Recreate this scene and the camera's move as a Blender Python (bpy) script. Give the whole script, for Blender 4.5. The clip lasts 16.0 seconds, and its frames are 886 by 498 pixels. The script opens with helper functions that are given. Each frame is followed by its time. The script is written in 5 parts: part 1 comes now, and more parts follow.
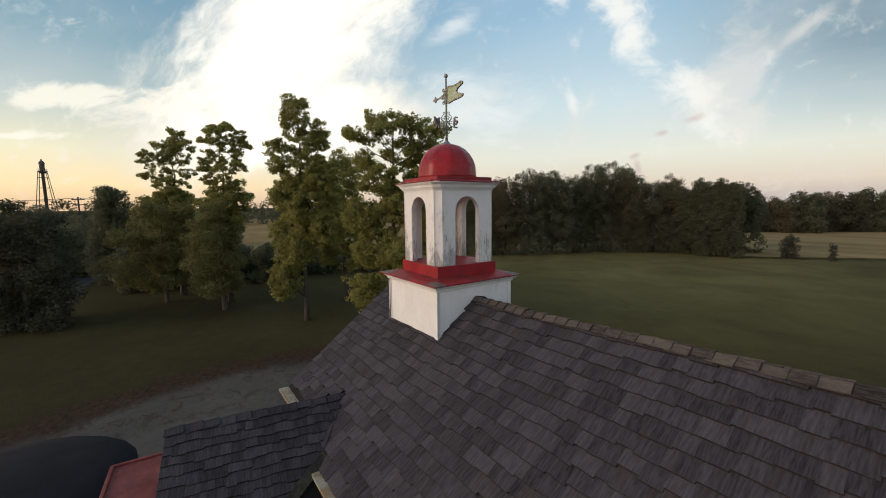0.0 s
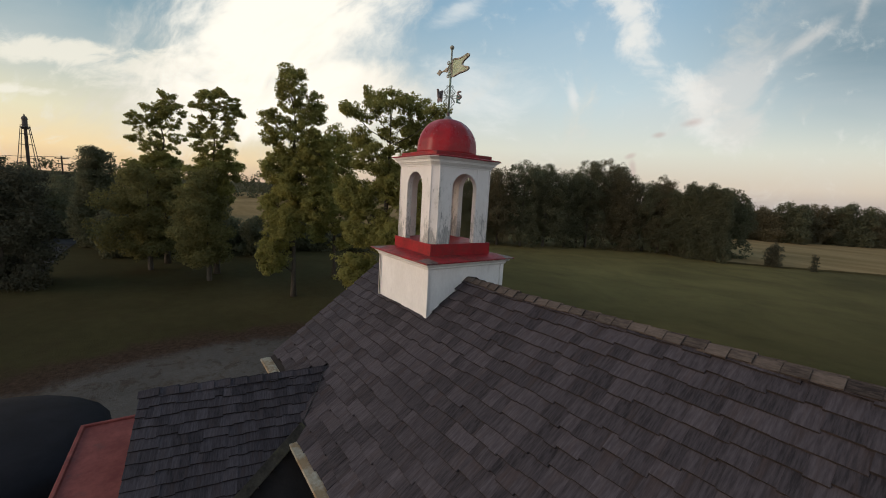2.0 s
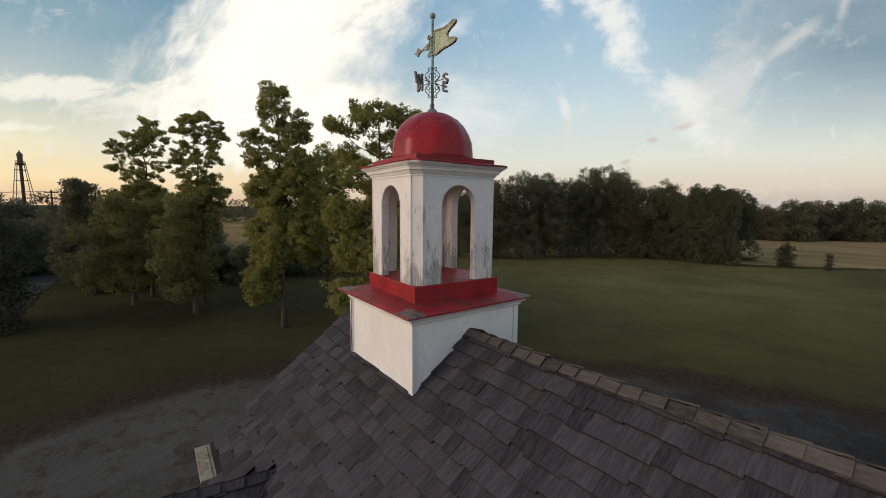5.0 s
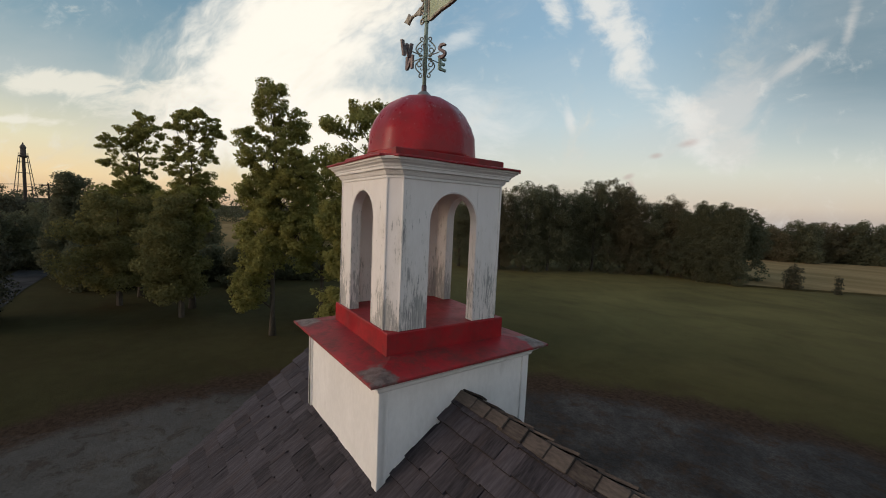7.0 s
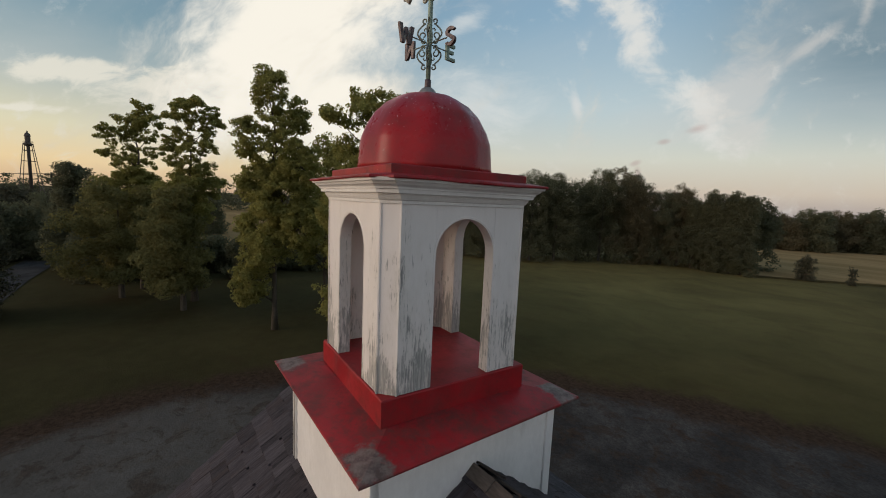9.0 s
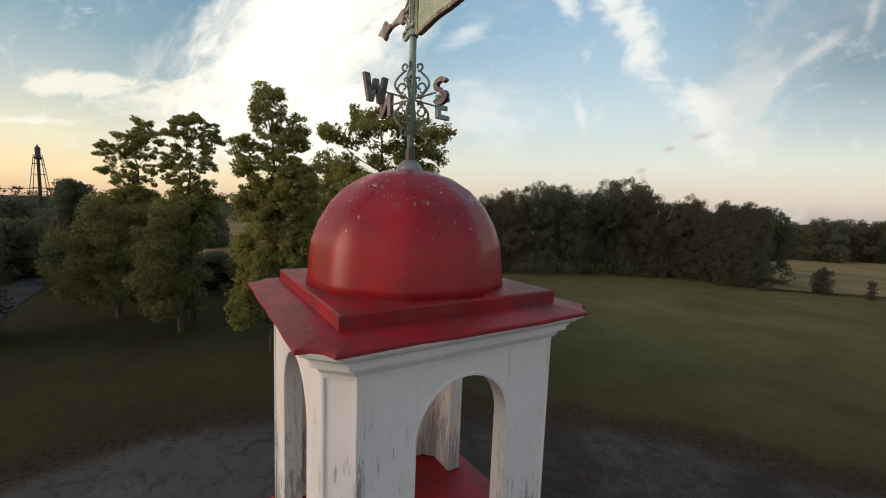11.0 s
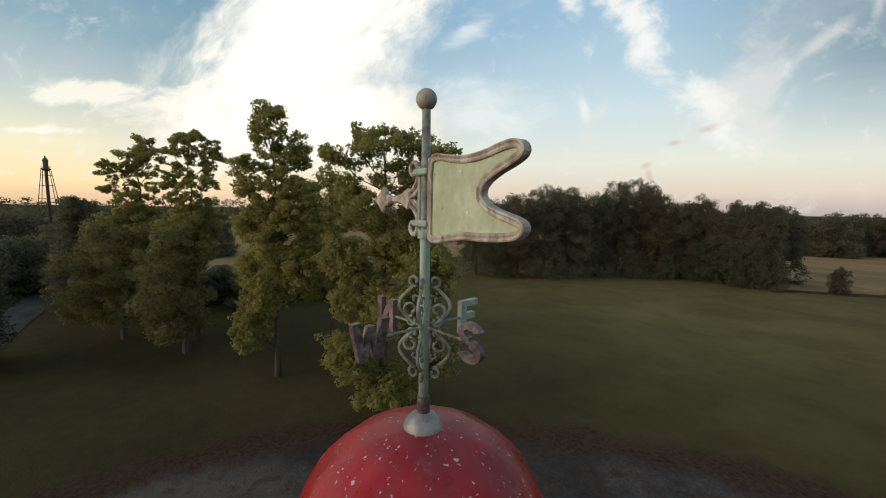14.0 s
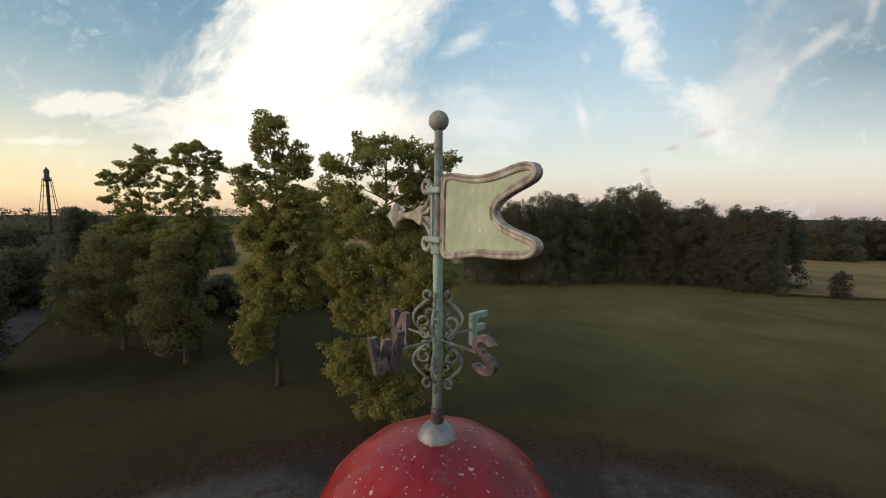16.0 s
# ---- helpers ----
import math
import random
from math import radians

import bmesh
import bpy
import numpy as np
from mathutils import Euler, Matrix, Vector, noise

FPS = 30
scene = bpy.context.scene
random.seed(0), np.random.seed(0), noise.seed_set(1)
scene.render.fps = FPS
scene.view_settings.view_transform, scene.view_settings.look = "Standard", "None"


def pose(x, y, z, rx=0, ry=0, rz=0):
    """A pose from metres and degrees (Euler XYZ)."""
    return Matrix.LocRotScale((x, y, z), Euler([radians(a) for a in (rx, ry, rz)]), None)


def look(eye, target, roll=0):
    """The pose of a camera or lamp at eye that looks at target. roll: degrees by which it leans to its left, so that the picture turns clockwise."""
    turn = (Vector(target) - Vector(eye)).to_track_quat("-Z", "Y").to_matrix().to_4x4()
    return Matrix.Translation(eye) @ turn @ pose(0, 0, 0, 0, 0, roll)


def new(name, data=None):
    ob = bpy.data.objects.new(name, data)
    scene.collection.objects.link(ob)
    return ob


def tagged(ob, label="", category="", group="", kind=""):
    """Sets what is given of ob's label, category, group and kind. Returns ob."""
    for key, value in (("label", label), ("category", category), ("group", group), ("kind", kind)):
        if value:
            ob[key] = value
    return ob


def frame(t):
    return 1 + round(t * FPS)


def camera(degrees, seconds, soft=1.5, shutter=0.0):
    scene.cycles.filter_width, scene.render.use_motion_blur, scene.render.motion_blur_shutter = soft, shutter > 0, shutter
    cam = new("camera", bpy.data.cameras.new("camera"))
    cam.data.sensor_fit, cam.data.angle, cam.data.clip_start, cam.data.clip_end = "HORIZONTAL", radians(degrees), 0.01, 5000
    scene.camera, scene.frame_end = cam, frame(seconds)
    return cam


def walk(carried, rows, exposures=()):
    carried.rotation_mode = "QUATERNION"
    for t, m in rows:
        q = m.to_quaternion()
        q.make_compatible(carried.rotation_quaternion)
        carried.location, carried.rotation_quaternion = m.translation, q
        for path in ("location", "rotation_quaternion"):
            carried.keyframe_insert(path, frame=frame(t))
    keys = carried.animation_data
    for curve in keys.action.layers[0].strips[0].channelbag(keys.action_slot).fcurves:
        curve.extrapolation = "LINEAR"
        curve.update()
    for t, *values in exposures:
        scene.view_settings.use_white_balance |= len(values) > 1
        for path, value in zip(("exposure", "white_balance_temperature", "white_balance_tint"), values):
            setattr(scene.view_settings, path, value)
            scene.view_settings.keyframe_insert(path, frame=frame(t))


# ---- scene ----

# seconds, place, heading left of +y, tilt, lean
PATH = [
    (0, 5.562, -4.037, 8.212, 54.74, -6.49, -0.72),
    (0.5, 5.495, -4.020, 8.198, 53.60, -6.06, -0.18),
    (1, 5.422, -4.012, 8.216, 53.41, -4.81, 0.23),
    (1.5, 5.442, -4.014, 8.157, 53.34, -6.01, 1.22),
    (2, 5.437, -4.008, 8.049, 53.27, -8.36, 3.31),
    (2.5, 5.328, -4.033, 7.982, 53.59, -10.04, 0.08),
    (3, 5.021, -3.856, 8.066, 53.70, -7.98, -2.08),
    (3.5, 4.814, -3.590, 8.084, 53.38, -6.37, -0.11),
    (6, 3.533, -2.389, 8.135, 53.50, -5.95, 0.69),
    (6.5, 3.320, -2.194, 8.157, 53.54, -5.41, 1.40),
    (7, 3.158, -2.028, 8.169, 53.60, -5.13, 2.54),
    (7.5, 3.027, -1.916, 8.167, 53.78, -5.95, 2.00),
    (8, 2.882, -1.834, 8.267, 54.08, -6.25, 1.42),
    (8.5, 2.752, -1.770, 8.382, 54.18, -7.10, 2.45),
    (11, 1.815, -1.037, 9.043, 55.02, -5.79, 2.14),
    (11.5, 1.698, -0.961, 9.414, 55.26, -5.83, 1.17),
    (12, 1.408, -0.792, 9.685, 55.26, -5.13, 1.26),
    (12.5, 1.278, -0.715, 9.805, 55.44, -5.22, 0.87),
    (13, 1.203, -0.658, 9.887, 55.41, -4.79, 2.73),
    (13.5, 1.149, -0.655, 9.935, 55.59, -4.56, 1.86),
    (14, 1.132, -0.694, 10.011, 55.84, -5.90, 0.87),
    (14.5, 1.120, -0.716, 10.034, 55.92, -6.30, 1.40),
    (15, 1.106, -0.741, 10.056, 55.94, -5.52, 0.53),
    (15.5, 1.109, -0.758, 10.052, 56.00, -5.40, 0.01),
    (16, 1.146, -0.756, 10.044, 55.86, -4.89, 0.36),
]


def aim(x, y, z, yaw, tilt, lean):
    a, b = radians(yaw), radians(tilt)
    return look((x, y, z), (x - math.sin(a) * math.cos(b), y + math.cos(a) * math.cos(b), z + math.sin(b)), lean)


cam = camera(97.22, 16.0, soft=1.0, shutter=0.12)
walk(cam, [(row[0], aim(*row[1:])) for row in PATH],
     [(0, 0.10), (0.5, 0.0), (1.5, -0.12), (2.5, -0.05), (3.5, 0.0), (6.0, -0.05), (8.5, -0.33), (11.0, 0.05), (12.5, -0.05), (14.5, 0.14), (16.0, 0.09)])

# ------------------------------------------------------------------ plan
CUP = 7.0          # height of the lower eaves of the cupola
RIDGE = 6.71
VANE = 1.08        # size of the weathervane
PITCH = 0.75
EAVE_Y = 2.57
GABLE_X = -1.80
FAR_X = 9.5
STATION = Vector((5.4, -4.0, 0))
AHEAD = Vector((-0.812, 0.5835, 0))
ASIDE = Vector((0.5835, 0.812, 0))


def plan(u, d, z=0.0):
    """A place d metres ahead of the station and u * d to its right, both set to fit the camera's view."""
    p = STATION + AHEAD * d + ASIDE * (u * d)
    return Vector((p.x, p.y, z))


# ------------------------------------------------------------------ sky and light
SUN_FROM = Vector((-0.30, -0.93, 0.20)).normalized()
world = bpy.data.worlds.new("evening_sky")
scene.world = world
world.use_nodes = True
wt = world.node_tree
wt.nodes.clear()


class Net:
    """Short hand for joining nodes."""

    def __init__(self, tree):
        self.tree = tree

    def node(self, kind):
        return self.tree.nodes.new(kind)

    def put(self, socket, value):
        if isinstance(value, bpy.types.NodeSocket):
            self.tree.links.new(value, socket)
        elif value is not None:
            socket.default_value = value

    def math(self, op, a, b=None, c=None, clamp=False):
        n = self.node("ShaderNodeMath")
        n.operation, n.use_clamp = op, clamp
        for s, v in zip(n.inputs, (a, b, c)):
            self.put(s, v)
        return n.outputs[0]

    def vec(self, op, a, b=None):
        n = self.node("ShaderNodeVectorMath")
        n.operation = op
        self.put(n.inputs[0], a)
        if b is not None:
            self.put(n.inputs[1], b)
        return n.outputs["Value"] if op in ("DOT_PRODUCT", "LENGTH", "DISTANCE") else n.outputs[0]

    def scaled(self, v, xyz):
        n = self.node("ShaderNodeMapping")
        self.put(n.inputs["Vector"], v)
        n.inputs["Scale"].default_value = xyz
        return n.outputs[0]

    def noise(self, v, scale, detail=4.0, rough=0.55, distort=0.0, dims="3D"):
        n = self.node("ShaderNodeTexNoise")
        n.noise_dimensions = dims
        self.put(n.inputs["Vector"], v)
        n.inputs["Scale"].default_value = scale
        n.inputs["Detail"].default_value = detail
        n.inputs["Roughness"].default_value = rough
        n.inputs["Distortion"].default_value = distort
        return n.outputs["Fac"]

    def ramp(self, fac, stops, ease="LINEAR"):
        n = self.node("ShaderNodeValToRGB")
        n.color_ramp.interpolation = ease
        els = n.color_ramp.elements
        while len(els) < len(stops):
            els.new(0.5)
        for e, (p, c) in zip(els, stops):
            e.position = p
            e.color = (*c, 1) if len(c) == 3 else c
        self.put(n.inputs["Fac"], fac)
        return n.outputs["Color"]

    def span(self, v, a, b, lo=0.0, hi=1.0, smooth=True):
        n = self.node("ShaderNodeMapRange")
        n.interpolation_type = "SMOOTHSTEP" if smooth else "LINEAR"
        self.put(n.inputs[0], v)
        for s, x in zip(n.inputs[1:5], (a, b, lo, hi)):
            self.put(s, x)
        return n.outputs[0]

    def mix(self, fac, a, b, how="MIX"):
        n = self.node("ShaderNodeMix")
        n.data_type, n.blend_type = "RGBA", how
        self.put(n.inputs[0], fac)
        for s, v in ((n.inputs[6], a), (n.inputs[7], b)):
            self.put(s, (*v, 1) if isinstance(v, tuple) and len(v) == 3 else v)
        return n.outputs[2]


sky = Net(wt)
coord = sky.node("ShaderNodeTexCoord").outputs["Generated"]
ray = sky.vec("NORMALIZE", coord)
deep = sky.math("MAXIMUM", sky.vec("DOT_PRODUCT", ray, (-0.812, 0.5835, 0)), 0.12)
side = sky.math("DIVIDE", sky.vec("DOT_PRODUCT", ray, (0.5835, 0.812, 0)), deep)
rise = sky.math("DIVIDE", sky.vec("DOT_PRODUCT", ray, (0, 0, 1)), deep)
height = sky.vec("DOT_PRODUCT", ray, (0, 0, 1))
flat = sky.node("ShaderNodeCombineXYZ")
sky.put(flat.inputs[0], side)
sky.put(flat.inputs[1], rise)
chart = flat.outputs[0]
dusk = sky.node("ShaderNodeTexSky")
dusk.sky_type, dusk.sun_disc = "NISHITA", False
dusk.sun_elevation, dusk.sun_rotation = radians(11.5), radians(-162)
dusk.air_density, dusk.dust_density, dusk.ozone_density = 1.2, 2.0, 1.2
air = dusk.outputs[0]
air = sky.mix(1.0, air, (0.16, 0.16, 0.16), "MULTIPLY")
glow_side = sky.ramp(height, [(0.0, (0.84, 0.56, 0.35)), (0.045, (1.06, 0.805, 0.465)), (0.11, (0.92, 0.85, 0.60)), (0.20, (0.52, 0.60, 0.59)), (0.30, (0.25, 0.40, 0.48)), (0.42, (0.17, 0.32, 0.44)), (0.8, (0.15, 0.29, 0.46))])
cool_side = sky.ramp(height, [(0.0, (0.50, 0.42, 0.40)), (0.04, (0.75, 0.64, 0.535)), (0.11, (0.80, 0.80, 0.70)), (0.22, (0.62, 0.75, 0.79)), (0.40, (0.34, 0.53, 0.69)), (0.8, (0.16, 0.32, 0.55))])
base_sky = sky.mix(sky.span(side, -0.75, 0.35), glow_side, cool_side)
base_sky = sky.mix(sky.math("MULTIPLY", sky.span(side, 0.40, 1.05), sky.span(rise, 0.10, 0.42)), base_sky, (0.20, 0.30, 0.36))
# unseen sky opposite the sunset, made pale low down to brighten the near walls
opposite = sky.ramp(height, [(0.0, (0.60, 0.54, 0.52)), (0.12, (0.74, 0.68, 0.68)), (0.30, (0.68, 0.70, 0.75)), (0.55, (0.36, 0.44, 0.54)), (0.85, (0.19, 0.30, 0.44))])
base_sky = sky.mix(sky.span(sky.vec("DOT_PRODUCT", ray, (-0.812, 0.5835, 0)), 0.15, -0.35), base_sky, opposite)
base_sky = sky.mix(0.12, base_sky, air)


def puff(u, v, ru, rv, turn=0.0):
    """A soft oval region of the chart."""
    m = sky.node("ShaderNodeMapping")
    m.vector_type = "TEXTURE"
    sky.put(m.inputs["Vector"], chart)
    m.inputs["Location"].default_value = (u, v, 0)
    m.inputs["Rotation"].default_value = (0, 0, radians(turn))
    m.inputs["Scale"].default_value = (ru, rv, 1)
    return sky.math("SUBTRACT", 1.0, sky.vec("LENGTH", m.outputs[0]), clamp=True)


def total(parts):
    out = parts[0]
    for p in parts[1:]:
        out = sky.math("MAXIMUM", out, p)
    return out


warp = sky.node("ShaderNodeTexNoise")
sky.put(warp.inputs["Vector"], chart)
warp.inputs["Scale"].default_value = 2.6
warp.inputs["Detail"].default_value = 5.0
bent = sky.vec("ADD", chart, sky.scaled(warp.outputs["Color"], (0.22, 0.16, 0)))


def turned(v, angle, sx, sy):
    m = sky.node("ShaderNodeMapping")
    m.vector_type = "TEXTURE"
    sky.put(m.inputs["Vector"], v)
    m.inputs["Rotation"].default_value = (0, 0, radians(angle))
    m.inputs["Scale"].default_value = (sx, sy, 1)
    return m.outputs[0]


def rough_edge(mask, texture, amount, lo, hi):
    return sky.span(sky.math("ADD", mask, sky.math("MULTIPLY", sky.math("SUBTRACT", texture, 0.5), amount)), lo, hi)


wisps = sky.noise(turned(bent, 38, 1.5, 0.8), 4.2, 10, 0.64, 0.3)
fine = sky.noise(turned(bent, 4, 1.6, 0.6), 9.0, 8, 0.62, 0.3)
streaks = sky.noise(turned(bent, -58, 1.9, 0.8), 5.5, 9, 0.66, 0.5)
combed = sky.noise(turned(bent, 32, 1.9, 0.7), 6.0, 9, 0.64, 0.4)

bank = total([puff(-0.34, 0.46, 0.52, 0.30, 46), puff(-0.40, 0.33, 0.52, 0.24, 20), puff(-0.44, 0.19, 0.56, 0.15, 4), puff(-0.24, 0.24, 0.34, 0.15, -12), puff(-0.20, 0.55, 0.34, 0.22, 60)])
bank = rough_edge(bank, wisps, 1.7, 0.10, 0.72)
bars = total([puff(-0.92, 0.275, 0.26, 0.055, -4), puff(-1.08, 0.185, 0.22, 0.02, 0), puff(-0.76, 0.25, 0.30, 0.06, 8)])
bars = rough_edge(bars, fine, 2.0, 0.25, 0.75)
fluff = sky.math("ADD", sky.math("MULTIPLY", sky.noise(sky.scaled(bent, (1.0, 1.15, 1)), 13.0, 8, 0.60, 0.2), 0.65), sky.math("MULTIPLY", streaks, 0.35))
feather = total([puff(0.44, 0.44, 0.20, 0.085, -58), puff(0.36, 0.53, 0.18, 0.08, -60), puff(0.62, 0.26, 0.20, 0.085, -44), puff(0.26, 0.53, 0.10, 0.05, -60)])
feather = rough_edge(feather, fluff, 3.0, 0.12, 0.95)
comb = total([puff(0.88, 0.42, 0.20, 0.035, 38), puff(0.72, 0.29, 0.22, 0.10, 30), puff(0.99, 0.50, 0.12, 0.035, 80), puff(0.74, 0.20, 0.12, 0.08, 10)])
comb = rough_edge(comb, combed, 2.4, 0.2, 0.95)
haze = total([puff(0.06, 0.24, 0.24, 0.13, 0), puff(0.03, 0.43, 0.12, 0.04, 25)])
haze = rough_edge(haze, fine, 1.8, 0.15, 1.0)
trail = rough_edge(puff(0.315, 0.245, 0.05, 0.018, -72), fine, 0.6, 0.05, 0.9)
low = total([puff(0.62, 0.205, 0.05, 0.018, 15), puff(0.54, 0.17, 0.03, 0.012, 10), puff(0.475, 0.115, 0.025, 0.012, 20), puff(0.485, 0.08, 0.016, 0.045, 12)])
low = rough_edge(low, fine, 0.9, 0.2, 0.9)
veil = sky.span(sky.noise(sky.scaled(ray, (1, 1, 2.2)), 2.0, 9, 0.62, 0.6), 0.40, 0.80, 0.0, 0.25)
bright = sky.math("ADD", sky.span(puff(-0.38, 0.36, 0.62, 0.46, 35), 0.0, 0.7), sky.math("ADD", sky.math("MULTIPLY", sky.math("SUBTRACT", wisps, 0.5), 1.5), sky.math("MULTIPLY", sky.math("SUBTRACT", fine, 0.5), 0.5)), clamp=True)
shine = sky.mix(bright, (0.70, 0.66, 0.58), (1.16, 1.10, 0.97))
full = sky.mix(veil, base_sky, (0.70, 0.71, 0.70))
full = sky.mix(sky.math("MULTIPLY", haze, 0.6), full, (0.88, 0.90, 0.88))
full = sky.mix(sky.math("MULTIPLY", feather, 0.85), full, (0.93, 0.92, 0.87))
full = sky.mix(sky.math("MULTIPLY", comb, 0.52), full, (0.82, 0.78, 0.73))
full = sky.mix(sky.math("MULTIPLY", trail, 0.6), full, (0.88, 0.88, 0.86))
full = sky.mix(sky.math("MULTIPLY", low, 0.5), full, (0.56, 0.42, 0.39))
full = sky.mix(sky.math("MULTIPLY", bars, 0.85), full, (0.97, 0.93, 0.80))
full = sky.mix(bank, full, shine)
back = sky.node("ShaderNodeBackground")
sky.put(back.inputs["Color"], full)
back.inputs["Strength"].default_value = 1.0
out = sky.node("ShaderNodeOutputWorld")
wt.links.new(back.outputs[0], out.inputs[0])

sun = new("sun", bpy.data.lights.new("sun", "SUN"))
sun.data.energy = 1.9
sun.data.angle = radians(40)
sun.data.color = (1.0, 0.75, 0.58)
sun.matrix_world = look((0, 0, 60), Vector((0, 0, 60)) - SUN_FROM)


# ------------------------------------------------------------------ materials
def surface(name, dark, light, scale=6.0, rough=0.7, bump=0.2, stretch=(1, 1, 1), metal=0.0, piece=0.0, fine=40.0, distance=0.02,
            stains=None, stain_scale=2.0, stain_at=(0.55, 0.7), stain_amount=0.8, see=0.0, coat=0.0, spec=None):
    """A rough natural surface: two colours mixed by coarse and fine noise, with relief, stains and a change from piece to piece."""
    m = bpy.data.materials.new(name)
    m.use_nodes = True
    m.node_tree.nodes.clear()
    n = Net(m.node_tree)
    where = n.scaled(n.node("ShaderNodeTexCoord").outputs["Object"], stretch)
    if piece:
        odd = n.math("FRACT", n.math("ADD", n.node("ShaderNodeObjectInfo").outputs["Random"], n.node("ShaderNodeNewGeometry").outputs["Random Per Island"]))
        shift = n.node("ShaderNodeCombineXYZ")
        n.put(shift.inputs[0], n.math("MULTIPLY", odd, 17.0))
        where = n.vec("ADD", where, shift.outputs[0])
    coarse = n.noise(where, scale, 5, 0.6)
    grain = n.noise(where, fine, 4, 0.6)
    fac = n.math("ADD", n.math("MULTIPLY", coarse, 0.65), n.math("MULTIPLY", grain, 0.35))
    fac = n.span(fac, 0.32, 0.68)
    if piece:
        fac = n.math("ADD", n.math("MULTIPLY", fac, 1 - piece), n.math("MULTIPLY", odd, piece))
    colour = n.mix(fac, dark, light)
    if stains:
        spot = n.span(n.noise(where, stain_scale, 6, 0.65, 0.3), *stain_at)
        colour = n.mix(n.math("MULTIPLY", spot, stain_amount), colour, stains)
    shader = n.node("ShaderNodeBsdfPrincipled")
    n.put(shader.inputs["Base Color"], colour)
    n.put(shader.inputs["Roughness"], n.math("ADD", rough - 0.1, n.math("MULTIPLY", grain, 0.2)))
    shader.inputs["Metallic"].default_value = metal
    shader.inputs["Specular IOR Level"].default_value = (0.5 if rough < 0.7 else 0.25) if spec is None else spec
    shader.inputs["Coat Weight"].default_value = coat
    if bump:
        b = n.node("ShaderNodeBump")
        b.inputs["Strength"].default_value = bump
        b.inputs["Distance"].default_value = distance
        n.put(b.inputs["Height"], n.math("ADD", n.math("MULTIPLY", coarse, 0.5), grain))
        n.put(shader.inputs["Normal"], b.outputs[0])
    last = shader.outputs[0]
    if see:
        thin = n.node("ShaderNodeBsdfTranslucent")
        n.put(thin.inputs["Color"], colour)
        join = n.node("ShaderNodeMixShader")
        join.inputs[0].default_value = see
        m.node_tree.links.new(last, join.inputs[1])
        m.node_tree.links.new(thin.outputs[0], join.inputs[2])
        last = join.outputs[0]
    o = n.node("ShaderNodeOutputMaterial")
    m.node_tree.links.new(last, o.inputs[0])
    return m


